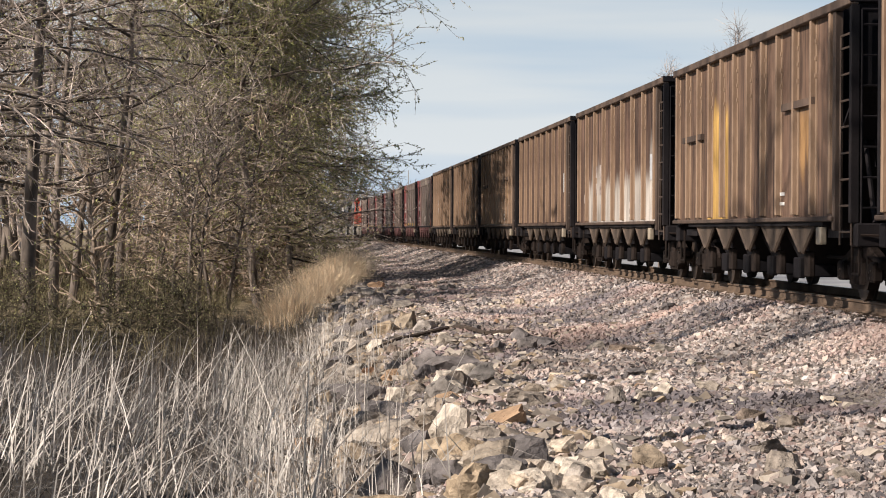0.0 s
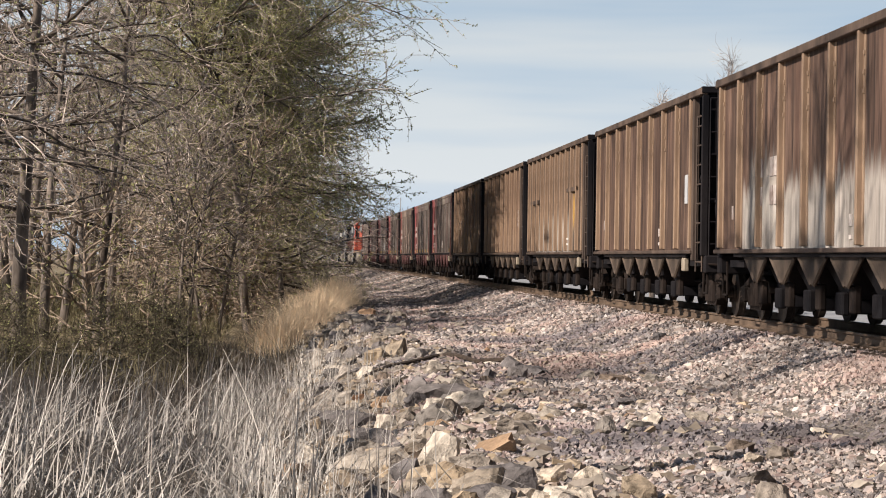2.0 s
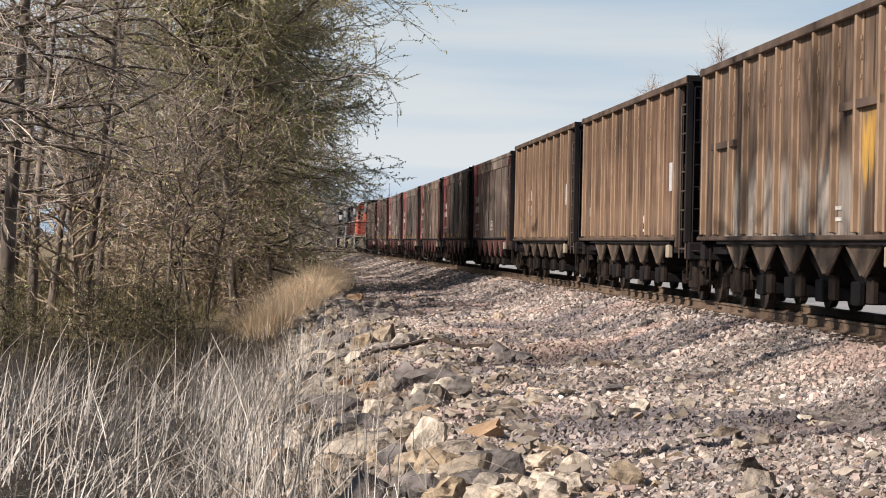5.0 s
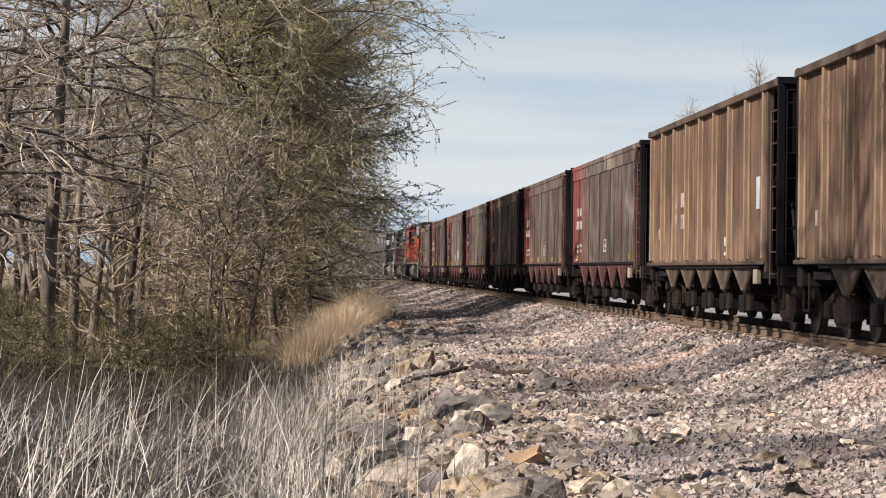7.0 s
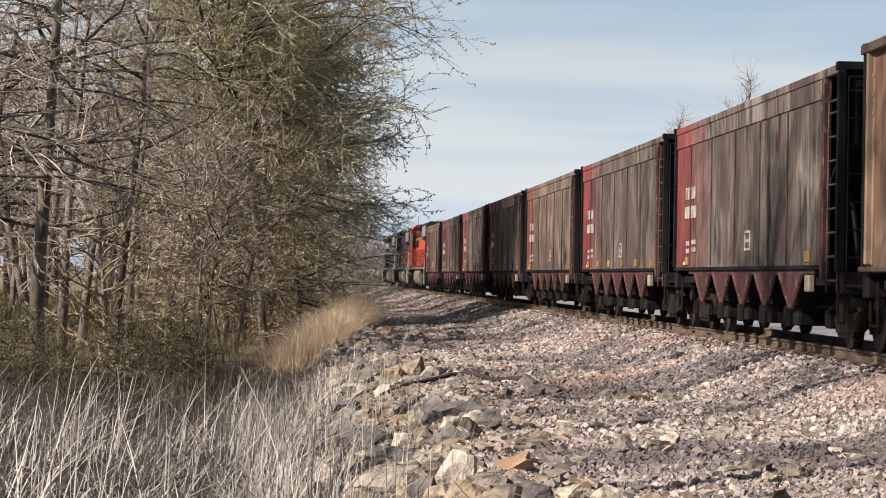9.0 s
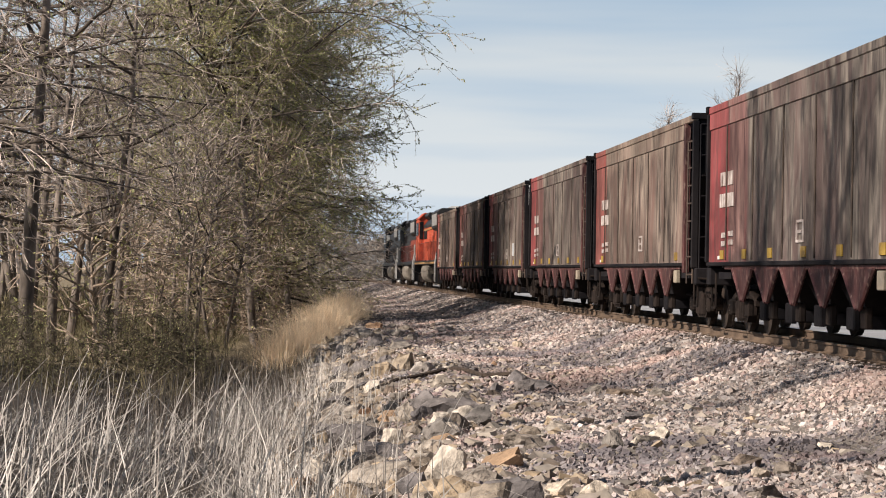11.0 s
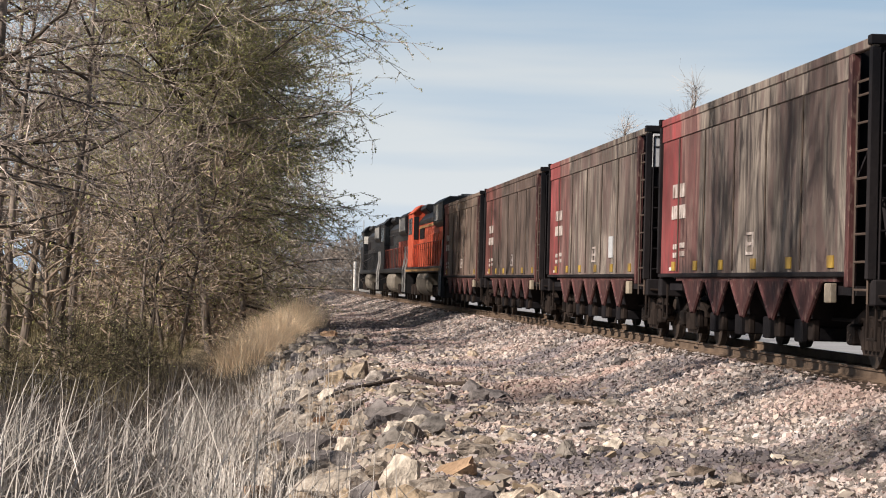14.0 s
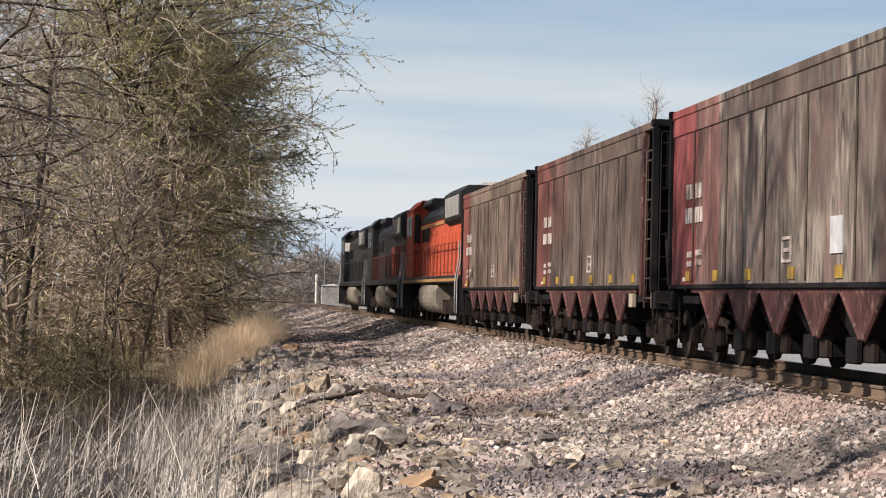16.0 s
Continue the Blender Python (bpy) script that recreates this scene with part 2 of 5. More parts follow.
# Ditch soil painted near black: the shade under the reeds is in its colour.
M_DITCH = surf("shaded_ditch_soil", (0.02, 0.017, 0.014), (0.055, 0.044, 0.033), 0.9, 0.95, 0.8, fine=14.0, distance=0.06)
M_ROAD = surf("pale_road", (0.26, 0.265, 0.27), (0.34, 0.345, 0.35), 0.5, 0.9, 0.2, fine=20.0)
M_RAIL = surf("rusty_rail", (0.085, 0.060, 0.044), (0.19, 0.135, 0.095), 1.5, 0.75, 0.3, fine=25.0, metal=0.15)
M_RAILTOP = surf("worn_steel", (0.45, 0.44, 0.43), (0.6, 0.58, 0.56), 2.0, 0.35, 0.05, metal=0.9)
M_TIE = surf("creosoted_wood", (0.028, 0.021, 0.017), (0.085, 0.062, 0.046), 2.0, 0.9, 0.6, stretch=(1, 6, 6), fine=14.0)
M_BARK = surf("grey_bark", (0.045, 0.037, 0.032), (0.30, 0.25, 0.21), 3.0, 0.95, 0.7, stretch=(1, 1, 0.3), fine=18.0)
# Darker copy of the bark: the shaded undersides of limbs, put into colour.
M_LIMB = surf("shaded_limb_bark", (0.03, 0.025, 0.022), (0.15, 0.122, 0.10), 2.0, 0.95, 0.5, stretch=(1, 1, 0.4), fine=16.0)
# Twigs of the low thicket, darkened to paint in the shade band before the wood.
M_TWIG_DARK = surf("shaded_thicket_twig", (0.045, 0.038, 0.026), (0.15, 0.125, 0.08), 0.8, 0.9, 0.0, fine=3.0, island=0.5)
M_TWIG = surf("twig_bark", (0.18, 0.148, 0.13), (0.56, 0.475, 0.41), 0.8, 0.9, 0.0, fine=3.0, island=0.65)
M_TWIG_RED = surf("brush_twig", (0.18, 0.138, 0.105), (0.43, 0.345, 0.265), 0.8, 0.9, 0.0, fine=3.0, island=0.6)
M_LEAF = surf("spring_leaf", (0.27, 0.275, 0.11), (0.48, 0.48, 0.23), 0.6, 0.7, 0.0, fine=2.0, island=0.4)


def let_light_through(m, share):
    """Thin leaves pass some of the light on."""
    n, l = m.node_tree.nodes, m.node_tree.links
    b, o = n["Principled BSDF"], n["Material Output"]
    tr, mx = n.new("ShaderNodeBsdfTranslucent"), n.new("ShaderNodeMixShader")
    l.new(b.inputs["Base Color"].links[0].from_socket, tr.inputs["Color"])
    mx.inputs["Fac"].default_value = share
    l.new(b.outputs[0], mx.inputs[1])
    l.new(tr.outputs[0], mx.inputs[2])
    l.new(mx.outputs[0], o.inputs["Surface"])


let_light_through(M_LEAF, 0.45)
M_GRASS = surf("bleached_grass", (0.25, 0.225, 0.20), (0.67, 0.63, 0.575), 0.8, 0.8, 0.0, fine=3.0, island=0.35)
M_GRASS_DULL = surf("dull_straw", (0.12, 0.10, 0.08), (0.30, 0.255, 0.21), 0.8, 0.85, 0.0, fine=3.0, island=0.4)
# Darkened grass for fallen stems and ditch weeds, standing in for shade between reeds.
M_GRASS_DARK = surf("shaded_weeds", (0.045, 0.038, 0.03), (0.13, 0.108, 0.085), 0.8, 0.9, 0.0, fine=3.0, island=0.5)
M_GRASS_GOLD = surf("golden_grass", (0.73, 0.55, 0.36), (0.91, 0.76, 0.55), 0.8, 0.8, 0.0, fine=3.0, island=0.25)
# Olive weeds, also darkened somewhat for the shade band by the wood.
M_GRASS_OLIVE = surf("olive_weeds", (0.06, 0.052, 0.026), (0.17, 0.145, 0.08), 0.5, 0.85, 0.0, fine=2.0, island=0.4)
# The haze of distance is mixed into this flat grey-brown.
M_FAR = surf("hazed_far_twigs", (0.19, 0.168, 0.145), (0.28, 0.25, 0.22), 0.2, 0.95, 0.0, fine=1.0, island=0.25)
# Near black: grime, plus the shade under and between the cars put into colour.
M_BLACK = surf("grimy_shaded_steel", (0.006, 0.006, 0.008), (0.021, 0.018, 0.019), 1.2, 0.8, 0.3, fine=16.0, spec=0.12)
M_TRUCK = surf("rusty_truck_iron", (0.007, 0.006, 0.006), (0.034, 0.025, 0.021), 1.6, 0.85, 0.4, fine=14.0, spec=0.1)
M_WHEEL = surf("wheel_steel", (0.02, 0.016, 0.014), (0.075, 0.056, 0.044), 3.0, 0.6, 0.2, metal=0.3)
M_GREY = surf("grey_steel", (0.22, 0.22, 0.22), (0.38, 0.37, 0.35), 1.5, 0.6, 0.2, fine=16.0)
M_WHITE = surf("white_paint", (0.62, 0.60, 0.56), (0.8, 0.78, 0.74), 5.0, 0.6, 0.1)
M_PLATE = surf("pale_notice", (0.36, 0.375, 0.39), (0.54, 0.55, 0.56), 4.0, 0.6, 0.1)
M_LETTER = surf("faded_lettering", (0.22, 0.17, 0.15), (0.62, 0.56, 0.52), 3.0, 0.7, 0.1, fine=12.0)
M_YELLOW = surf("yellow_marker", (0.16, 0.10, 0.03), (0.50, 0.33, 0.06), 2.2, 0.5, 0.1)
M_RED_STEEL = surf("dull_red_steel", (0.026, 0.011, 0.012), (0.115, 0.043, 0.040), 2.2, 0.7, 0.3, stretch=(1, 1, 0.4), fine=14.0, c3=(0.17, 0.115, 0.095))
M_BROWN_STEEL = surf("brown_steel", (0.045, 0.032, 0.026), (0.125, 0.088, 0.067), 1.4, 0.75, 0.3, stretch=(1, 1, 0.4), fine=14.0)
M_CREAM = surf("dirty_cream_paint", (0.20, 0.165, 0.12), (0.42, 0.36, 0.28), 3.0, 0.6, 0.1)
M_POST = surf("worn_brown_post", (0.15, 0.10, 0.07), (0.38, 0.27, 0.185), 1.3, 0.7, 0.3, stretch=(1, 1, 0.35), fine=14.0)
M_CHUTE = surf("dusty_chute", (0.025, 0.019, 0.016), (0.125, 0.092, 0.068), 1.6, 0.8, 0.3, fine=14.0)
M_ORANGE = surf("orange_loco_paint", (0.40, 0.062, 0.030), (0.55, 0.11, 0.055), 0.7, 0.6, 0.1, stretch=(1, 3, 0.4), fine=8.0, c3=(0.16, 0.04, 0.024))
# The orange again, darkened: shadow on the second locomotive's hood put into paint.
M_ORANGE_DULL = surf("shaded_orange_paint", (0.12, 0.026, 0.018), (0.30, 0.065, 0.04), 0.7, 0.6, 0.1, stretch=(1, 3, 0.4), fine=8.0, c3=(0.07, 0.022, 0.016))
M_LOCO_BLACK = surf("black_loco_paint", (0.007, 0.007, 0.009), (0.028, 0.028, 0.029), 0.8, 0.5, 0.15, stretch=(1, 1, 0.4))
M_TANK = surf("dusty_fuel_tank", (0.13, 0.115, 0.095), (0.26, 0.23, 0.19), 1.4, 0.7, 0.2)
M_GLASS = surf("dark_cab_glass", (0.01, 0.012, 0.014), (0.02, 0.022, 0.025), 1.0, 0.25, 0.0, spec=0.3)

BROWNS = ((0.028, 0.017, 0.014), (0.165, 0.106, 0.078), (0.088, 0.050, 0.036))
PALE = (0.50, 0.46, 0.41)
M_BROWN = car_paint("weathered_brown_paint", *BROWNS)
M_BROWN_PALE = car_paint("brown_paint_pale_dust", *BROWNS, patches=[(-6.2, 5.2, 0.9, 2.2, PALE, 0.95), (2.2, 4.6, 1.6, 2.6, PALE, 0.7), (-6.2, -5.2, 1.8, 2.9, PALE, 0.7)])
M_BROWN_OCHRE = car_paint("brown_paint_ochre", (0.036, 0.022, 0.017), (0.205, 0.132, 0.092), (0.112, 0.066, 0.045),
                          patches=[(-4.9, -3.9, 1.9, 2.8, (0.42, 0.24, 0.09), 0.7), (1.9, 3.9, 1.1, 3.2, (0.58, 0.36, 0.10), 1.0)])
M_BROWN_MIX = car_paint("brown_paint_dust_and_ochre", (0.036, 0.024, 0.018), (0.18, 0.125, 0.09), (0.10, 0.066, 0.046),
                        patches=[(-4.0, 5.2, 1.1, 2.2, PALE, 0.6), (-4.7, -3.8, 2.0, 2.8, (0.62, 0.36, 0.08), 0.9)])
M_BROWN_TAN = car_paint("faded_tan_paint", (0.042, 0.024, 0.017), (0.215, 0.138, 0.09), (0.11, 0.062, 0.043), patches=[(-6.2, 7.2, 1.2, 1.9, (0.27, 0.19, 0.135), 0.45)])
RED = (0.24, 0.042, 0.046)
DIRT = ((0.042, 0.034, 0.032), (0.235, 0.202, 0.170), (0.112, 0.078, 0.070))
# Wavy streaks of the red cars: dirt runs, with branch shadows painted in.
DAPPLE_RUNS = (0.6, 1.7, 0.36)
M_RED = car_paint("dirty_red_paint", *DIRT, streak=DAPPLE_RUNS, patches=[(5.35, 7.6, 0.5, 5.0, RED, 0.95), (3.7, 5.3, 1.2, 4.6, RED, 0.35)])
M_RED_DARK = car_paint("dark_red_paint", (0.04, 0.03, 0.026), (0.235, 0.187, 0.152), (0.125, 0.08, 0.066), streak=DAPPLE_RUNS, patches=[(5.35, 7.6, 0.5, 5.0, (0.2, 0.045, 0.04), 0.9), (-7, 5.3, 3.5, 4.3, (0.24, 0.19, 0.15), 0.5)])
M_RED_FULL = car_paint("red_paint", (0.03, 0.022, 0.02), (0.19, 0.15, 0.13), (0.11, 0.078, 0.066), streak=DAPPLE_RUNS, patches=[(5.1, 7.6, 0.5, 5.0, (0.17, 0.045, 0.04), 0.85), (2.6, 5.2, 2.2, 4.6, RED, 0.25)])


# ---- mesh helpers ----
def bx(bm, x0, x1, y0, y1, z0, z1, bevel=0.0):
    r = bmesh.ops.create_cube(bm, size=1.0, matrix=Matrix.Translation(((x0 + x1) / 2, (y0 + y1) / 2, (z0 + z1) / 2)) @ Matrix.Diagonal((x1 - x0, y1 - y0, z1 - z0, 1)))
    if bevel:
        es = {e for v in r["verts"] for e in v.link_edges}
        bmesh.ops.bevel(bm, geom=list(es), offset=bevel, segments=1, affect="EDGES")


def prism(bm, poly, a0, a1, axis="x", bevel=0.0):
    """A polygon in the plane across the axis, drawn out from a0 to a1."""
    def at(p, a):
        return {"x": (a, p[0], p[1]), "y": (p[0], a, p[1]), "z": (p[0], p[1], a)}[axis]
    v0, v1 = [bm.verts.new(at(p, a0)) for p in poly], [bm.verts.new(at(p, a1)) for p in poly]
    fs = [bm.faces.new(v0), bm.faces.new(v1[::-1])]
    k = len(poly)
    for i in range(k):
        fs.append(bm.faces.new((v0[(i + 1) % k], v0[i], v1[i], v1[(i + 1) % k])))
    bmesh.ops.recalc_face_normals(bm, faces=fs)
    if bevel:
        es = {e for f in fs for e in f.edges}
        bmesh.ops.bevel(bm, geom=list(es), offset=bevel, segments=1, affect="EDGES")


def rod(bm, p, q, r, n=6, r1=None):
    p, q = Vector(p), Vector(q)
    d = q - p
    m = Matrix.Translation((p + q) / 2) @ d.to_track_quat("Z", "Y").to_matrix().to_4x4()
    bmesh.ops.create_cone(bm, cap_ends=True, segments=n, radius1=r, radius2=r if r1 is None else r1, depth=d.length, matrix=m)


MESHES = {}


def shape(key, build):
    """The mesh named key, built once."""
    if key not in MESHES:
        bm = bmesh.new()
        build(bm)
        me = bpy.data.meshes.new(key)
        bm.to_mesh(me)
        bm.free()
        me.materials.append(None)
        MESHES[key] = me
    return MESHES[key]


def part(name, me, material, parent=None, label="", at=None):
    ob = new(name, me)
    if not me.materials:
        me.materials.append(None)
    ob.material_slots[0].link = "OBJECT"
    ob.material_slots[0].material = material
    ob.parent = parent
    if at is not None:
        ob.matrix_basis = at
    if label:
        tagged(ob, label)
    return ob


def raw(name, verts, faces, smooth=False):
    """A mesh from arrays; faces: rows of equal length."""
    verts, faces = np.asarray(verts, np.float32), np.asarray(faces, np.int32)
    me = bpy.data.meshes.new(name)
    me.vertices.add(len(verts))
    me.vertices.foreach_set("co", verts.ravel())
    me.loops.add(faces.size)
    me.loops.foreach_set("vertex_index", faces.ravel())
    me.polygons.add(len(faces))
    me.polygons.foreach_set("loop_start", np.arange(0, faces.size, faces.shape[1], dtype=np.int32))
    me.update(calc_edges=True)
    me.validate()
    me.polygons.foreach_set("use_smooth", np.full(len(faces), smooth))
    me.materials.append(None)
    return me


# ---- the lie of the land ----
PITCH, BODY = 16.18, 14.75


def side_x(y):
    """Where the near side of the train runs."""
    y = np.minimum(np.asarray(y, float), 420.0)
    return 6.941 - 0.0038 * y - 0.000133 * y**2 + 0.0000912 * np.maximum(y - 55.6, 0) ** 2


def slope_x(y):
    return float(side_x(y + 0.5) - side_x(y - 0.5))


PROFILE_E = [-400, -60, -16, -10.5, -8.2, -5.5, -3.0, -1.4, -0.1, 0.3, 2.9, 3.3, 4.8, 7.0, 40, 400]
PROFILE_Z = [-1.2, -1.4, -1.75, -2.1, -2.05, -0.98, -0.90, -0.80, -0.34, -0.228, -0.228, -0.34, -0.95, -1.1, -1.3, -1.2]


def ground_z(x, y):
    x, y = np.asarray(x, float), np.asarray(y, float)
    e = x - side_x(y)
    z = np.interp(e, PROFILE_E, PROFILE_Z)
    off = np.clip((np.abs(e - 1.6) - 1.6) / 3, 0, 1) * np.where(np.abs(e) < 60, 1, 0)
    z = z + off * (0.05 * np.sin(x * 1.7 + y * 0.31) * np.sin(y * 0.43 - x * 0.6) + 0.035 * np.sin(x * 4.1 - y * 1.3) * np.cos(y * 1.1 + x))
    return z + np.where((e < -9) & (y > 48), np.clip((y - 48) / 25, 0, 1) * 0.35, 0)


def grid(xs_e, ys):
    ee, yy = np.meshgrid(xs_e, ys)
    xx = ee + side_x(yy)
    v = np.stack([xx, yy, ground_z(xx, yy)], -1).reshape(-1, 3)
    nx, ny = len(xs_e), len(ys)
    i = np.arange((ny - 1) * nx).reshape(ny - 1, nx)[:, :-1].ravel()
    return v, np.stack([i, i + 1, i + nx + 1, i + nx], 1)

# ---- ground, road, track ----
E_STEPS = np.unique(np.concatenate([[-3000, -1200, -400, -150, -60], np.arange(-40, -12, 2.0), np.arange(-12, 0.0, 0.35), [0.0, 0.3, 1.6, 2.9, 3.3], np.arange(3.8, 8, 0.6), np.arange(8, 40, 4), [60, 150, 400, 1200, 3000]]))
Y_STEPS = np.unique(np.concatenate([[-3000, -1000, -300], np.arange(-160, 8, 8.0), np.arange(8, 60, 0.6), np.arange(60, 130, 1.5), np.arange(130, 420, 8), [600, 1000, 1800, 3500]]))
gv, gf = grid(E_STEPS, Y_STEPS)
ground = part("ground", raw("ground", gv, gf, True), M_SOIL)
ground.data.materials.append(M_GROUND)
# the ditch floor's slot holds the soil with shade painted in
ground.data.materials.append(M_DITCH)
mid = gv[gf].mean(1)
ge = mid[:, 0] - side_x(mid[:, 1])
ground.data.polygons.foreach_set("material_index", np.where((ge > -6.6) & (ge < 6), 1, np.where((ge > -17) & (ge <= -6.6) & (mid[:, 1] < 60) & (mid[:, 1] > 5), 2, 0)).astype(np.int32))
tagged(ground, "gravel embankment and leaf-covered ditch floor", "ground", kind="structure")


def ribbon(e0, e1, lift, thick, ys):
    """A strip along the track."""
    xs = side_x(ys)
    v = []
    for e, dz in ((e0, 0), (e1, 0), (e1, -thick), (e0, -thick)):
        x = xs + e
        v.append(np.stack([x, ys, np.full_like(ys, lift) + dz], 1))
    k = len(ys)
    v = np.concatenate(v)
    i = np.arange(k - 1)
    f = [np.stack([a * k + i, b * k + i, b * k + i + 1, a * k + i + 1], 1) for a, b in ((0, 1), (1, 2), (2, 3), (3, 0))]
    return v, np.concatenate(f)


ROAD_Y = np.concatenate([np.arange(-160, 420, 12.0), [600, 1200]])
road = part("road", raw("road", *ribbon(11, 19, -1.02, 0.3, ROAD_Y)), M_ROAD)
tagged(road, "pale concrete road beyond the railway track", "road", kind="structure")

track = new("railway_track")
tagged(track, "single railway track with rusty rails on wooden ties", "track", kind="structure")
RAIL_SECTION = [(-0.075, -0.172), (-0.075, -0.16), (-0.012, -0.14), (-0.012, -0.045), (-0.036, -0.032), (-0.036, -0.004), (-0.028, 0.0),
                (0.028, 0.0), (0.036, -0.004), (0.036, -0.032), (0.012, -0.045), (0.012, -0.14), (0.075, -0.16), (0.075, -0.172)]
RAIL_Y = np.concatenate([np.arange(-165, 8, 6.0), np.arange(8, 420, 2.0)])


def rail(e):
    v = np.concatenate([np.stack([side_x(RAIL_Y) + e + a, RAIL_Y, np.full_like(RAIL_Y, b)], 1) for a, b in RAIL_SECTION])
    k, n = len(RAIL_Y), len(RAIL_SECTION)
    i = np.arange(k - 1)
    f = np.concatenate([np.stack([a * k + i, ((a + 1) % n) * k + i, ((a + 1) % n) * k + i + 1, a * k + i + 1], 1) for a in range(n)])
    return raw("rail", v, f[:, ::-1])


for e in (0.85, 2.35):
    r = part("rail", rail(e), M_RAIL, track)
    r.data.materials.append(M_RAILTOP)
    k1 = len(RAIL_Y) - 1
    idx = np.zeros(len(r.data.polygons), np.int32)
    idx[6 * k1:7 * k1] = 1
    r.data.polygons.foreach_set("material_index", idx)


# ---- the train ----
def wheelset(radius):
    def build(bm):
        rod(bm, (-0.72, 0, 0), (0.72, 0, 0), 0.085, 10)
        rod(bm, (-1.09, 0, 0), (-0.72, 0, 0), 0.075, 10)
        rod(bm, (0.72, 0, 0), (1.09, 0, 0), 0.075, 10)
        for s in (-1, 1):
            rod(bm, (s * 0.69, 0, 0), (s * 0.73, 0, 0), radius + 0.026, 28)
            rod(bm, (s * 0.73, 0, 0), (s * 0.82, 0, 0), radius, 28)
            rod(bm, (s * 0.70, 0, 0), (s * 0.86, 0, 0), 0.15, 14)
            rod(bm, (s * 1.02, 0, 0), (s * 1.16, 0, 0), 0.11, 12)
            for a in (0.3, 2.4, 4.5):
                rod(bm, (s * 1.15, 0.06 * math.cos(a), 0.06 * math.sin(a)), (s * 1.18, 0.06 * math.cos(a), 0.06 * math.sin(a)), 0.018, 6)
    return shape(f"wheelset {radius}", build)


def truck_frame():
    def build(bm):
        for s in (-1, 1):
            x0, x1 = (0.94, 1.10) if s > 0 else (-1.10, -0.94)
            prism(bm, [(-1.12, 0.60), (-1.12, 0.47), (-0.55, 0.62), (0.55, 0.62), (1.12, 0.47), (1.12, 0.60), (0.5, 0.78), (-0.5, 0.78)], x0, x1, bevel=0.02)
            prism(bm, [(-0.78, 0.52), (-0.45, 0.19), (0.45, 0.19), (0.78, 0.52), (0.62, 0.52), (0.38, 0.28), (-0.38, 0.28), (-0.62, 0.52)], x0, x1)
            for y in (-0.42, 0.42):
                bx(bm, x0, x1, y - 0.05, y + 0.05, 0.24, 0.66)
            for y in (-0.28, -0.09, 0.1, 0.29):
                rod(bm, (s * 1.10, y, 0.26), (s * 1.10, y, 0.56), 0.07, 8)
            for y in (-0.9, 0.9):
                bx(bm, *((1.02, 1.17) if s > 0 else (-1.17, -1.02)), y - 0.16, y + 0.16, 0.30, 0.58, 0.03)
        bx(bm, -1.14, 1.14, -0.2, 0.2, 0.5, 0.78, 0.03)
        for y in (-0.42, 0.42):
            rod(bm, (-0.85, y, 0.36), (0.85, y, 0.36), 0.05, 8)
            for s in (-1, 1):
                bx(bm, s * 0.78 - 0.05, s * 0.78 + 0.05, y - 0.05, y + 0.05, 0.25, 0.6)
    return shape("truck frame", build)


SPIN = []  # wheelsets and their radius and height


def truck(parent, y):
    t = part("truck", truck_frame(), M_TRUCK, parent, "rusty cast iron freight truck", at=Matrix.Translation((0, y, 0)))
    for dy in (-0.89, 0.89):
        w = part("wheelset", wheelset(0.42), M_WHEEL, t)
        SPIN.append((w, 0.42, dy, 0.42))
    return t


def inverted(half, z_top, z_tip, x_top, x_tip, s):
    """A hopper's side plate: a triangle on its tip that leans in under the car, with turned-out edges."""
    def build(bm):
        t = 0.035
        pts = [(-half, z_top), (half, z_top), (0.09, z_tip), (-0.09, z_tip)]
        out = [bm.verts.new((s * (x_top if z == z_top else x_tip), yy, z)) for yy, z in pts]
        inn = [bm.verts.new((s * ((x_top if z == z_top else x_tip) - t), yy, z)) for yy, z in pts]
        fs = [bm.faces.new(out), bm.faces.new(inn[::-1])]
        for i in range(4):
            fs.append(bm.faces.new((out[(i + 1) % 4], out[i], inn[i], inn[(i + 1) % 4])))
        bmesh.ops.recalc_face_normals(bm, faces=fs)
        for sy in (-1, 1):
            rod(bm, (s * x_top, sy * half, z_top), (s * x_tip, sy * 0.09, z_tip), 0.028, 4)
    return shape(f"chute {half} {z_tip} {s}", build)


def pocket(half):
    """A hopper pocket: slope sheets that fall to a gate, between the trucks."""
    def build(bm):
        v = []
        for x, y, z in ((-1.4, -half, 1.1), (1.4, -half, 1.1), (1.4, half, 1.1), (-1.4, half, 1.1), (-1.2, -0.28, 0.5), (1.2, -0.28, 0.5), (1.2, 0.28, 0.5), (-1.2, 0.28, 0.5)):
            v.append(bm.verts.new((x, y, z)))
        fs = [bm.faces.new([v[i] for i in f]) for f in ((0, 1, 2, 3), (7, 6, 5, 4), (0, 4, 5, 1), (1, 5, 6, 2), (2, 6, 7, 3), (3, 7, 4, 0))]
        bmesh.ops.recalc_face_normals(bm, faces=fs)
        bx(bm, -1.25, 1.25, -0.32, 0.32, 0.3, 0.5, 0.02)
        for s in (-1, 1):
            bx(bm, s * 1.3 - 0.05, s * 1.3 + 0.05, -0.22, 0.22, 0.28, 0.6, 0.02)
    return shape(f"pocket {half}", build)


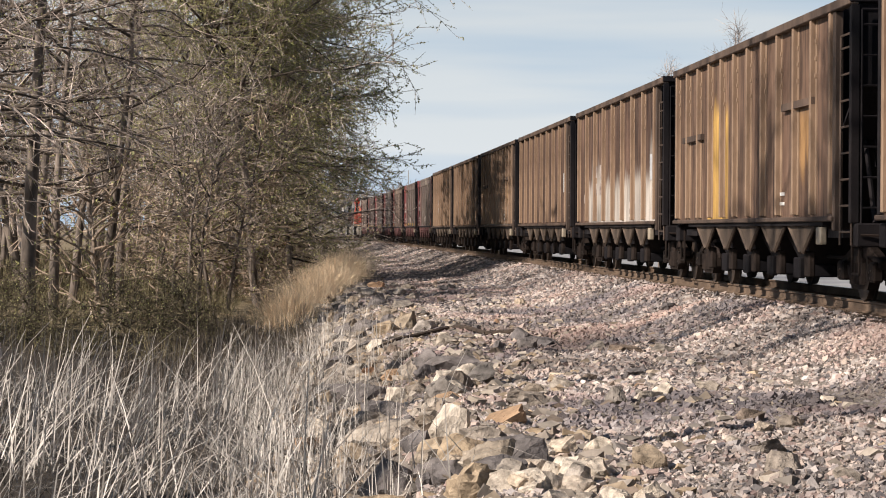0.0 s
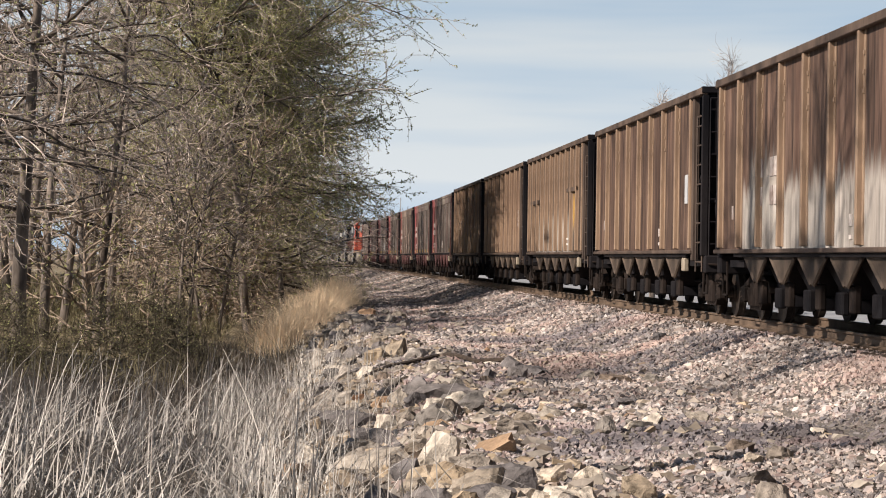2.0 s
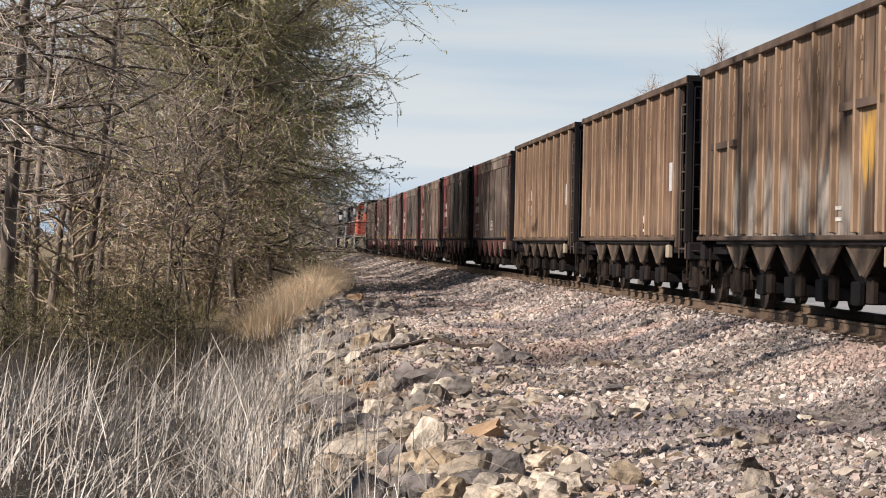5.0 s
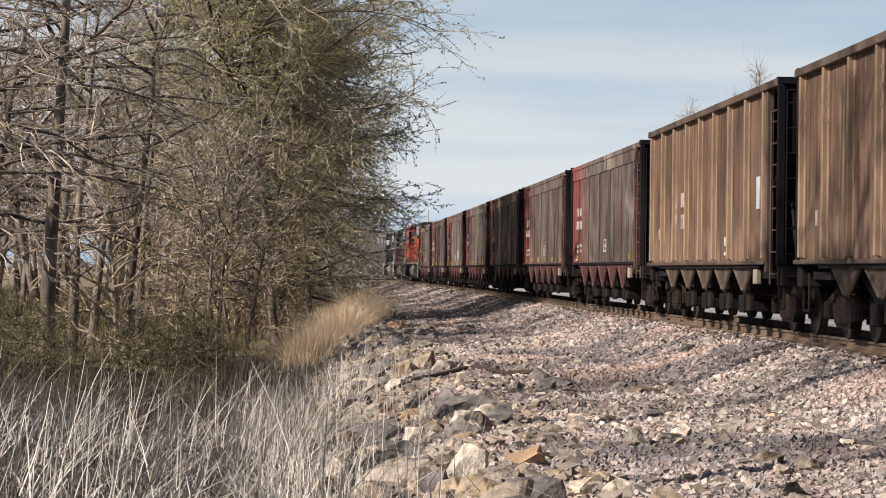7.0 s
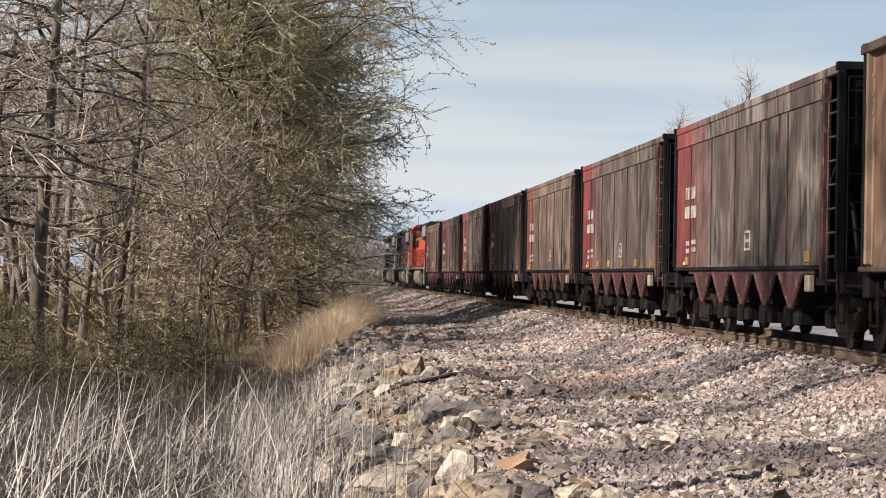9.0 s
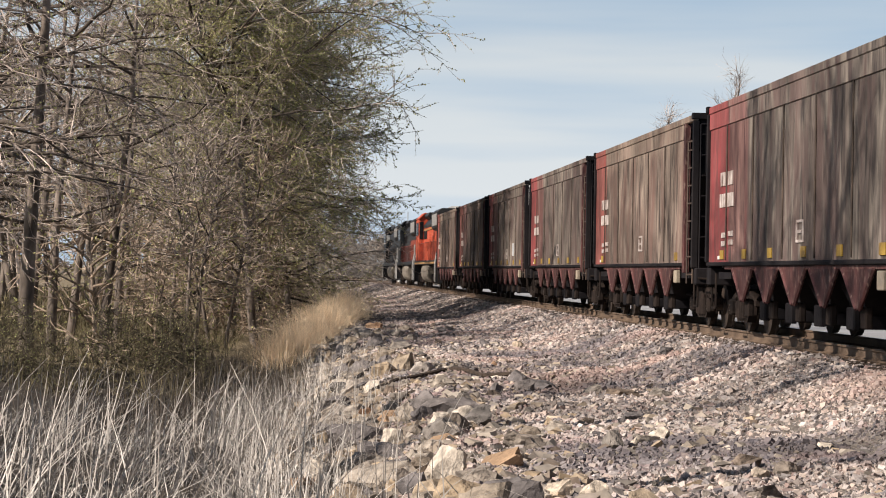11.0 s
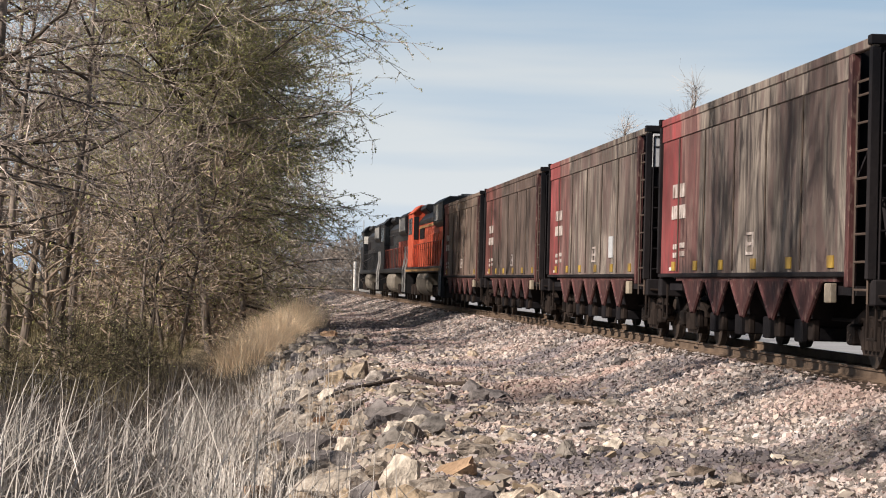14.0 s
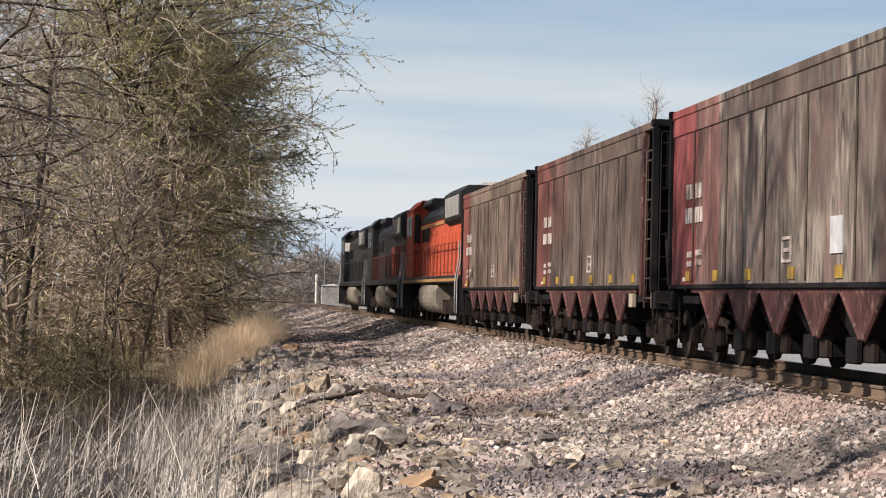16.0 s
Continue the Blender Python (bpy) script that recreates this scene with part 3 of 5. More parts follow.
def ladder(parent, y0, y1, x, z0, z1, n, label):
    """Two stiles, with each rung a piece of its own; along the car's side."""
    def stiles(bm):
        for y in (y0, y1):
            rod(bm, (x, y, z0), (x, y, z1), 0.02, 5)
        rod(bm, (x, y0, z1), (x, y1, z1), 0.018, 5)
    lad = part("ladder", shape(f"ladder {x:.2f} {y0:.2f} {z0:.2f} {z1:.2f}", stiles), M_BROWN_STEEL, parent, label)
    for i in range(n):
        part("rung", shape(f"rung {x:.2f} {y0:.2f}", lambda bm: rod(bm, (x, y0, 0), (x, y1, 0), 0.016, 5)), M_BROWN_STEEL, lad, at=Matrix.Translation((0, 0, z0 + (z1 - z0) * (i + 0.5) / n)))


def end_ladder(parent, x0, x1, y, z0, z1, n):
    """The same across the car's end."""
    def stiles(bm):
        for x in (x0, x1):
            rod(bm, (x, y, z0), (x, y, z1), 0.018, 5)
        rod(bm, (x0, y, z1), (x1, y, z1), 0.018, 5)
    lad = part("end_ladder", shape(f"end ladder {y:.2f} {z0:.2f} {z1:.2f}", stiles), M_BLACK, parent)
    for i in range(n):
        part("rung", shape(f"end rung {y:.2f}", lambda bm: rod(bm, (x0, y, 0), (x1, y, 0), 0.016, 5)), M_BLACK, lad, at=Matrix.Translation((0, 0, z0 + (z1 - z0) * (i + 0.5) / n)))


def hopper_car(kind, paint, steel, label, posts, top, sill, marks):
    """An open coal hopper: two side sheets with posts, end slopes, chutes, sills, ladders, two trucks. The origin lies on the rails' top, midway."""
    car = new("hopper_car")
    tagged(car, label, "freight car", "hopper cars of the coal train")
    hb = BODY / 2
    for s in (-1, 1):
        sx = (s * 1.47, s * 1.50) if s > 0 else (s * 1.50, s * 1.47)
        y1 = 6.30
        def side(bm, sx=sx):
            prism(bm, [(-y1, sill + 0.1), (hb - 0.05, sill + 0.1), (hb - 0.05, top - 0.05), (-y1, top - 0.05)], sx[0], sx[1])
        sheet = part("side_sheet", shape(f"side {kind} {s}", side), paint, car)
        lip = 1.54 if kind == "red" else 1.60
        tc = (s * 1.46, s * lip) if s > 0 else (s * lip, s * 1.46)
        part("top_chord", shape(f"chord {kind} {s}", lambda bm: (bx(bm, *tc, -hb, hb, top - 0.13, top, 0.012), bx(bm, *(v * 0.988 for v in tc), -y1, hb - 0.02, top - 0.42, top - 0.13, 0.006)) if kind == "red" else bx(bm, *tc, -hb, hb, top - 0.13, top, 0.012)), paint if kind == "red" else steel, car)
        part("side_sill", shape(f"sill {kind} {s}", lambda bm: (bx(bm, *tc, -y1 - 0.1, hb - 0.03, sill + 0.03, sill + 0.10, 0.012))), M_BLACK if kind == "red" else steel, car)
        # On brown cars this strip is black to draw the sill's thin shadow.
        part("sill_edge", shape(f"sill edge {kind} {s}", lambda bm: bx(bm, tc[0] * 0.97, tc[1] * 0.97, -5.7, 5.7, sill - 0.03, sill + 0.025)), steel if kind == "red" else M_BLACK, car)
        for y in posts:
            w = 0.05 if kind != "red" else 0.03
            dx = 0.085 if kind != "red" else 0.02
            p = (1.50, 1.50 + dx) if s > 0 else (-1.50 - dx, -1.50)
            def post(bm, p=p, w=w):
                up = top - (0.42 if kind == "red" else 0.13)
                bx(bm, p[0], p[1], -w, w, sill + 0.13, up, 0.01)
                if kind != "red":  # the flange with its bolt heads
                    f = sorted((s * 1.50, s * 1.512))
                    bx(bm, f[0], f[1], -w - 0.10, w + 0.10, sill + 0.13, up)
                    for z in (0.30, 0.55, 0.80):
                        bx(bm, *sorted((s * 1.505, s * 1.53)), -w - 0.09, -w - 0.02, up - z - 0.03, up - z + 0.03)
            part("side_post", shape(f"post {kind} {s}", post), M_POST if kind != "red" else M_CHUTE, sheet, at=Matrix.Translation((0, y, 0)))
        cp = (1.44, 1.56) if s > 0 else (-1.56, -1.44)
        part("corner_post", shape(f"corner {kind} {s}", lambda bm: bx(bm, cp[0], cp[1], -6.44, -6.28, sill - 0.1, top - 0.13, 0.012)), steel, car)
        ladder(car, -6.62, -hb + 0.1, s * 1.52, sill - 0.3, top - 0.5, 8, "steel rung ladder")
        for e in (-1, 1):
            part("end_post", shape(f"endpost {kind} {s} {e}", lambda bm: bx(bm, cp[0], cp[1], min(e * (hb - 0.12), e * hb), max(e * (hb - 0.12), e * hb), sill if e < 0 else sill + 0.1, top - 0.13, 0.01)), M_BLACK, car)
    # Added dark sheet that closes the ladder recess, where the inside lies in shade.
    part("bulkhead", shape(f"bulkhead {kind}", lambda bm: (bx(bm, -1.45, 1.45, -6.27, -6.23, 2.1, top - 0.03), [bx(bm, x - 0.05, x + 0.05, -6.33, -6.27, 1.9, top - 0.05) for x in (-0.9, 0.0, 0.9)])), M_BLACK, car, "near-black bulkhead added to darken the end recess")
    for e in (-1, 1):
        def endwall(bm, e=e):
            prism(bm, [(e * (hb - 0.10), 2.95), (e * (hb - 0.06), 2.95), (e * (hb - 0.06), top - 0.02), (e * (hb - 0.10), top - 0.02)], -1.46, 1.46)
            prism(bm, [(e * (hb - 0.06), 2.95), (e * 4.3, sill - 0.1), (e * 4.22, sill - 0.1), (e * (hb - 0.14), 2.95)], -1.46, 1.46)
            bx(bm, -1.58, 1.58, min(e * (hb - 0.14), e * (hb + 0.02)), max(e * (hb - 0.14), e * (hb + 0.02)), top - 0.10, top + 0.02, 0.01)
        part("end_wall", shape(f"endwall {kind} {e}", endwall), M_BLACK, car, "sloping end sheet dark with grime and painted shade")
        def platform(bm, e=e):
            lo, hi = sorted((e * 4.2, e * (hb + 0.12)))
            bx(bm, -0.35, 0.35, lo, hi, 0.72, sill - 0.05, 0.02)
            a, b = sorted((e * (hb - 0.22), e * (hb + 0.12)))
            bx(bm, -1.5, 1.5, a, b, sill - 0.32, sill, 0.02)
            a, b = sorted((e * 5.3, e * 6.5))
            bx(bm, -1.45, 1.45, a, b, sill - 0.2, sill - 0.08)
            for x in (-1.2, -0.4, 0.4, 1.2):
                rod(bm, (x, e * (hb - 0.1), sill), (x * 0.9, e * 6.2, 2.35), 0.035, 5)
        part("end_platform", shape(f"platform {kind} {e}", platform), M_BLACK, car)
        end_ladder(car, -1.42, -0.95, e * (hb + 0.03), sill, top - 0.2, 7)
        def coupler(bm, e=e):
            a, b = sorted((e * (hb - 0.1), e * (hb + 0.55)))
            bx(bm, -0.09, 0.09, a, b, 0.78, 0.96, 0.02)
            a, b = sorted((e * (hb + 0.45), e * (hb + 0.72)))
            bx(bm, -0.16, 0.16, a, b, 0.72, 1.0, 0.04)
            rod(bm, (-0.3, e * (hb + 0.15), 0.85), (-0.36, e * (hb + 0.5), 0.42), 0.03, 6)
            rod(bm, (-1.45, e * (hb + 0.14), 0.95), (-0.1, e * (hb + 0.3), 0.9), 0.018, 5)
        part("coupler", shape(f"coupler {kind} {e}", coupler), M_TRUCK, car)
        for x in (-1.42, 1.42):
            def step(bm, x=x, e=e):
                rod(bm, (x, e * (hb - 0.05), sill - 0.1), (x, e * (hb - 0.05), 0.42), 0.02, 5)
                rod(bm, (x, e * (hb - 0.45), sill - 0.1), (x, e * (hb - 0.45), 0.42), 0.02, 5)
                rod(bm, (x, e * (hb - 0.05), 0.42), (x, e * (hb - 0.45), 0.42), 0.02, 5)
            part("sill_step", shape(f"step {kind} {e} {x}", step), M_TRUCK, car)
        truck(car, e * 6.03)
    def brake(bm):
        for i in range(16):
            a, b = i / 16 * 2 * math.pi, (i + 1) / 16 * 2 * math.pi
            rod(bm, (0.8 + 0.27 * math.cos(a), -hb - 0.12, 2.0 + 0.27 * math.sin(a)), (0.8 + 0.27 * math.cos(b), -hb - 0.12, 2.0 + 0.27 * math.sin(b)), 0.016, 5)
        for i in range(4):
            a = i * math.pi / 2
            rod(bm, (0.8, -hb - 0.1, 2.0), (0.8 + 0.27 * math.cos(a), -hb - 0.12, 2.0 + 0.27 * math.sin(a)), 0.013, 5)
        rod(bm, (0.8, -hb - 0.12, 2.0), (0.8, -hb + 0.02, 2.0), 0.03, 6)
        bx(bm, 0.62, 0.98, -hb - 0.02, -hb + 0.06, 1.75, 2.25, 0.02)
    part("brake_wheel", shape(f"brake {kind}", brake), M_GREY, car)
    def centre(bm):
        bx(bm, -0.3, 0.3, -4.3, 4.3, 0.78, 1.10, 0.02)
        rod(bm, (-0.95, -4.9, 0.62), (-0.95, 4.9, 0.62), 0.03, 6)
        rod(bm, (-0.55, -5.0, 0.75), (-0.55, -4.1, 0.75), 0.17, 12)
    part("centre_sill", shape(f"centre {kind}", centre), M_BLACK, car)
    n, step = (5, 2.02) if kind == "red" else (5, 2.04)
    for i in range(n):
        y = (i - (n - 1) / 2) * step
        for s in (-1, 1):
            part("chute_plate", inverted(0.88, sill - 0.03, 0.58 if kind == "red" else 0.68, 1.50, 1.49, s), M_RED_STEEL if kind == "red" else M_CHUTE, car, at=Matrix.Translation((0, y, 0)))
            part("gate", shape(f"gate {kind} {s}", lambda bm: bx(bm, s * 1.37 - 0.05, s * 1.37 + 0.05, -0.16, 0.16, 0.32, 0.62 if kind == "red" else 0.70, 0.02)), M_TRUCK, car, at=Matrix.Translation((0, y, 0)))
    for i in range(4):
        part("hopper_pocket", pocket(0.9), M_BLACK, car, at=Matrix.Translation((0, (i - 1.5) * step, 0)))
    # the floor within, near black with grime and painted shade
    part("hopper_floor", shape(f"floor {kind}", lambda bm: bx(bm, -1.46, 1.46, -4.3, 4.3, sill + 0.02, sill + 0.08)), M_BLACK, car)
    part("card_box", shape(f"card box {kind}", lambda bm: bx(bm, -1.56, -1.47, -5.62, -5.30, sill - 0.30, sill - 0.05, 0.012)), M_CREAM, car, "cream painted card box")
    for what, mat, y0, y1, z0, z1 in marks:
        d = 1.512 if kind == "red" else 1.506
        part(what, shape(f"{what} {y0} {y1} {z0} {z1} {d}", lambda bm: bx(bm, -d - (0.065 if what == "stiffener" else 0.008), -d + 0.01, y0, y1, z0, z1)), mat, car)
    return car


def bars(y, z, wide, high, n, gap=0.3):
    """Lettering that stands as n plain bars from y towards the near end."""
    out, w = [], wide / (n * (1 + gap) - gap)
    for i in range(n):
        a = y - i * w * (1 + gap)
        out.append(("lettering", M_LETTER, a - w, a, z, z + high))
    return out


RED_MARKS = (bars(6.1, 2.60, 0.44, 0.24, 2, 0.5) + bars(5.4, 2.60, 0.44, 0.24, 2, 0.5) + bars(6.15, 2.22, 0.52, 0.24, 3, 0.5) + bars(5.4, 2.22, 0.52, 0.24, 3, 0.5)
             + bars(5.95, 1.68, 0.34, 0.09, 2) + bars(5.3, 1.70, 0.4, 0.09, 1) + bars(5.95, 1.53, 0.34, 0.09, 2) + bars(5.3, 1.55, 0.4, 0.09, 1)
             + [*[("data_panel", M_LETTER, *b) for b in ((-0.72, -0.24, 1.82, 1.86), (-0.72, -0.24, 1.52, 1.56), (-0.72, -0.68, 1.56, 1.82), (-0.28, -0.24, 1.56, 1.82), (-0.62, -0.36, 1.66, 1.71))], ("reflector", M_WHITE, 6.1, 6.28, 1.30, 1.36)]
             + [("reflector", M_YELLOW, y, y + 0.32, 1.30, 1.46) for y in (5.75, 3.7, 1.55, -0.9, -3.2, -5.55)])
RED_PLAIN = [m for m in RED_MARKS if m[1] is not M_YELLOW] + [("reflector", M_YELLOW, y, y + 0.3, 1.3, 1.46) for y in (5.75, -5.4)]
RED_TAG = RED_MARKS + [("notice_plate", M_PLATE, -3.2, -2.65, 1.6, 2.05)]
BROWN_MARKS = [("notice_plate", M_PLATE, -5.6, -5.28, 2.1, 2.65), ("lettering", M_LETTER, 6.0, 6.12, 1.72, 1.95), ("lettering", M_LETTER, -2.36, -2.2, 1.5, 1.66), ("lettering", M_LETTER, -2.36, -2.2, 1.32, 1.38)]
BROWN_LETTERS = BROWN_MARKS + bars(4.1, 2.35, 0.5, 0.3, 2) + bars(3.0, 2.35, 0.5, 0.3, 2) + bars(4.1, 1.9, 0.5, 0.3, 2) + bars(3.0, 1.9, 0.5, 0.3, 2)
OCHRE_MARKS = [("lettering", M_WHITE, -2.9, -2.5, 1.55, 1.6), ("lettering", M_WHITE, -2.9, -2.5, 1.4, 1.45), ("lettering", M_WHITE, 6.0, 6.14, 1.6, 1.85),
               ("stiffener", M_BROWN_STEEL, -5.0, -2.9, 2.84, 2.95), ("stiffener", M_BROWN_STEEL, 4.3, 6.4, 2.70, 2.81)]
POSTS_NINE = [7.05 - i * 1.645 for i in range(9)]
POSTS_TWELVE = [7.1 - i * 1.205 for i in range(12)]
SEAMS = [5.55, 3.2, 0.8, -1.45, -3.7]
BROWN_LABEL = "weathered brown ribbed coal hopper car on rails"
CARS = [
    ("nine", M_BROWN_TAN, BROWN_LABEL, BROWN_MARKS), ("twelve", M_BROWN_OCHRE, "weathered brown coal hopper car with ochre patches", OCHRE_MARKS),
    ("nine", M_BROWN_PALE, "brown coal hopper car with pale dusty lower side", BROWN_LETTERS), ("nine", M_BROWN, BROWN_LABEL, BROWN_MARKS),
    ("twelve", M_BROWN_MIX, "brown coal hopper car with pale and ochre patches", OCHRE_MARKS), ("nine", M_BROWN_TAN, "faded tan brown ribbed coal hopper car", BROWN_MARKS),
    ("nine", M_BROWN_TAN, "tan brown ribbed coal hopper car with white marks", BROWN_LETTERS),
    ("red", M_RED, "dirty red coal hopper car with white marks", RED_PLAIN), ("red", M_RED, "dirty red coal hopper car with yellow reflectors", RED_MARKS),
    ("red", M_RED_DARK, "grimy dark red coal hopper car", RED_PLAIN), ("red", M_RED, "dirty red coal hopper car streaked with tan dirt and painted branch shadow", RED_MARKS),
    ("red", M_RED, "dirty red coal hopper car with a white notice", RED_TAG), ("red", M_RED_FULL, "red coal hopper car streaked with brown dirt and painted branch shadow", RED_MARKS),
    ("red", M_RED_DARK, "grimy red coal hopper car coupled to the locomotive", RED_PLAIN)]
TRAIN = []  # things and how far their middle lies behind the first car's far end
for k, (kind, paint, label, marks) in enumerate(CARS):
    red = kind == "red"
    c = hopper_car(kind, paint, M_RED_STEEL if red else M_BROWN_STEEL, label, SEAMS if red else POSTS_NINE if kind == "nine" else POSTS_TWELVE, 4.09 if red else 4.18, 1.15 if red else 1.11, marks)
    if "white notice" in label:
        part("end_panel", shape("end panel", lambda bm: bx(bm, -1.44, -0.62, -BODY / 2 - 0.03, -BODY / 2 + 0.02, 3.30, 3.95, 0.01)), M_PLATE, c, "pale panel at the top of the end")
    TRAIN.append((c, (k - 1) * PITCH - BODY / 2))


def loco_truck(parent, y):
    def build(bm):
        for s in (-1, 1):
            x0, x1 = (1.0, 1.16) if s > 0 else (-1.16, -1.0)
            prism(bm, [(-2.6, 0.75), (-2.6, 0.45), (-2.2, 0.36), (-1.4, 0.36), (-1.1, 0.55), (-0.5, 0.36), (0.5, 0.36), (1.1, 0.55), (1.4, 0.36), (2.2, 0.36), (2.6, 0.45), (2.6, 0.75), (1.2, 0.95), (-1.2, 0.95)], x0, x1, bevel=0.03)
            for yy in (-1.9, 0, 1.9):
                bx(bm, *((1.1, 1.3) if s > 0 else (-1.3, -1.1)), yy - 0.22, yy + 0.22, 0.32, 0.78, 0.04)
                rod(bm, (s * 1.2, yy + 0.5, 0.4), (s * 1.2, yy + 0.5, 0.85), 0.09, 8)
                rod(bm, (s * 1.2, yy - 0.5, 0.4), (s * 1.2, yy - 0.5, 0.85), 0.09, 8)
        bx(bm, -1.0, 1.0, -2.3, 2.3, 0.6, 0.9, 0.03)
    t = part("truck", shape("loco truck", build), M_TRUCK, parent, at=Matrix.Translation((0, y, 0)))
    for dy in (-1.9, 0, 1.9):
        SPIN.append((part("wheelset", wheelset(0.53), M_WHEEL, t), 0.53, dy, 0.53))


def locomotive(paint, roof, stripe, label, cab_paint, rails, door_paint):
    """A six-axle road diesel: cab and nose at its far end, long hood with flared radiators, walkways, tank, steps and rails."""
    lo = new("locomotive")
    tagged(lo, label, "locomotive", "locomotives of the coal train")
    part("frame", shape("loco frame", lambda bm: (bx(bm, -1.5, 1.5, -10.4, 10.4, 1.42, 1.66, 0.02), bx(bm, -0.6, 0.6, -10.9, 10.9, 0.95, 1.42, 0.03))), M_LOCO_BLACK, lo)
    part("long_hood", shape("loco hood", lambda bm: prism(bm, [(-1.2, 1.66), (1.2, 1.66), (1.2, 3.85), (0.9, 4.2), (-0.9, 4.2), (-1.2, 3.85)], -10.0, 5.6, "y", 0.02)), paint, lo)
    part("hood_top", shape("loco hood top", lambda bm: prism(bm, [(-1.22, 3.66), (1.22, 3.66), (1.22, 3.87), (0.92, 4.23), (-0.92, 4.23), (-1.22, 3.87)], -9.9, 5.5, "y", 0.02)), roof, lo)
    def radiator(bm):
        prism(bm, [(-1.22, 3.35), (1.22, 3.35), (1.40, 3.5), (1.42, 4.35), (1.15, 4.55), (-1.15, 4.55), (-1.42, 4.35), (-1.40, 3.5)], -9.9, -5.0, "y", 0.03)
    rad = part("radiator", shape("loco radiator", radiator), roof, lo)
    for y in (-9.0, -7.6, -6.2):
        part("radiator_fan_cover", shape("loco fan", lambda bm: rod(bm, (0, 0, 4.55), (0, 0, 4.67), 0.6, 18)), M_GREY, rad, at=Matrix.Translation((0, y, 0)))
    for s in (-1, 1):
        for i in range(10):
            part("grille", shape(f"loco grille {s}", lambda bm: bx(bm, s * 1.415 - 0.012, s * 1.415 + 0.012, -0.17, 0.17, 3.6, 4.25)), M_GREY, rad, at=Matrix.Translation((0, -9.47 + i * 0.42, 0)))
        for i in range(7):
            part("air_intake", shape(f"loco intake {s}", lambda bm: bx(bm, s * 1.205 - 0.02, s * 1.205 + 0.02, -0.15, 0.15, 3.0, 3.6)), M_BLACK, lo, at=Matrix.Translation((0, 2.35 + i * 0.42, 0)))
        for i in range(9):
            part("hood_door", shape(f"loco door {s}", lambda bm: bx(bm, s * 1.21 - 0.02, s * 1.21 + 0.02, -0.44, 0.44, 1.78, 3.1, 0.012)), door_paint if i < 6 else paint, lo, at=Matrix.Translation((0, -8.8 + i * 1.15, 0)))
    part("dynamic_brake", shape("loco brake", lambda bm: prism(bm, [(-0.95, 4.2), (0.95, 4.2), (1.2, 4.4), (1.1, 4.62), (-1.1, 4.62), (-1.2, 4.4)], 2.2, 5.4, "y", 0.03)), roof, lo)
    part("exhaust_stack", shape("loco stack", lambda bm: bx(bm, -0.35, 0.35, -1.0, 0.0, 4.2, 4.55, 0.05)), M_BLACK, lo)
    cab = part("cab", shape("loco cab", lambda bm: prism(bm, [(-1.52, 1.66), (1.52, 1.66), (1.52, 4.25), (1.15, 4.62), (-1.15, 4.62), (-1.52, 4.25)], 5.6, 8.6, "y", 0.04)), cab_paint, lo)
    part("cab_roof", shape("loco cab roof", lambda bm: prism(bm, [(-1.56, 4.26), (-1.17, 4.66), (1.17, 4.66), (1.56, 4.26), (1.5, 4.26), (1.15, 4.6), (-1.15, 4.6), (-1.5, 4.26)], 5.5, 8.75, "y")), cab_paint, cab)
    for s in (-1, 1):
        for y0, y1 in ((5.9, 6.9), (7.1, 8.2)):
            part("window", shape(f"loco window {s} {y0}", lambda bm: bx(bm, s * 1.525 - 0.012, s * 1.525 + 0.012, y0, y1, 3.25, 4.05, 0.01)), M_GLASS, cab)
        part("rear_window", shape(f"loco rear window {s}", lambda bm: bx(bm, s * 1.35 - 0.12, s * 1.35 + 0.12, 5.585, 5.605, 3.0, 4.1, 0.01)), M_GLASS, cab)
    part("nose", shape("loco nose", lambda bm: prism(bm, [(8.6, 1.66), (10.2, 1.66), (10.2, 2.7), (9.6, 3.25), (8.6, 3.3)], -1.3, 1.3, "x", 0.06)), cab_paint, lo)
    def tank(bm):
        prism(bm, [(-1.5, 0.8), (-1.38, 0.52), (-1.1, 0.36), (1.1, 0.36), (1.38, 0.52), (1.5, 0.8), (1.5, 1.2), (1.35, 1.42), (-1.35, 1.42), (-1.5, 1.2)], -2.9, 2.9, "y", 0.08)
    part("fuel_tank", shape("loco tank", tank), M_TANK, lo, "dusty grey fuel tank")
    for s in (-1, 1):
        for i in range(13):
            part("stanchion", shape(f"loco stanchion {s}", lambda bm: rod(bm, (s * 1.46, 0, 1.62), (s * 1.46, 0, 2.72), 0.018, 6)), rails, lo, at=Matrix.Translation((0, -9.6 + i * 1.22, 0)))
        part("handrail", shape(f"loco rail {s}", lambda bm: rod(bm, (s * 1.46, -9.7, 2.72), (s * 1.46, 5.2, 2.72), 0.02, 6)), rails, lo)
        part("side_stripe", shape(f"loco stripe {s}", lambda bm: bx(bm, s * 1.51 - 0.006, s * 1.51 + 0.006, -10.2, 10.2, 1.46, 1.56)), stripe, lo)
        part("hood_stripe", shape(f"loco hood stripe {s}", lambda bm: bx(bm, s * 1.225 - 0.012, s * 1.225 + 0.012, -4.9, 5.4, 3.5, 3.6)), stripe, lo)
        for e in (-1, 1):
            for i in range(4):
                part("step", shape("loco step", lambda bm: bx(bm, -0.2, 0.2, -0.28, 0.28, 0, 0.04)), M_LOCO_BLACK, lo, at=Matrix.Translation((s * 1.3, e * 10.35, 0.42 + i * 0.34)))
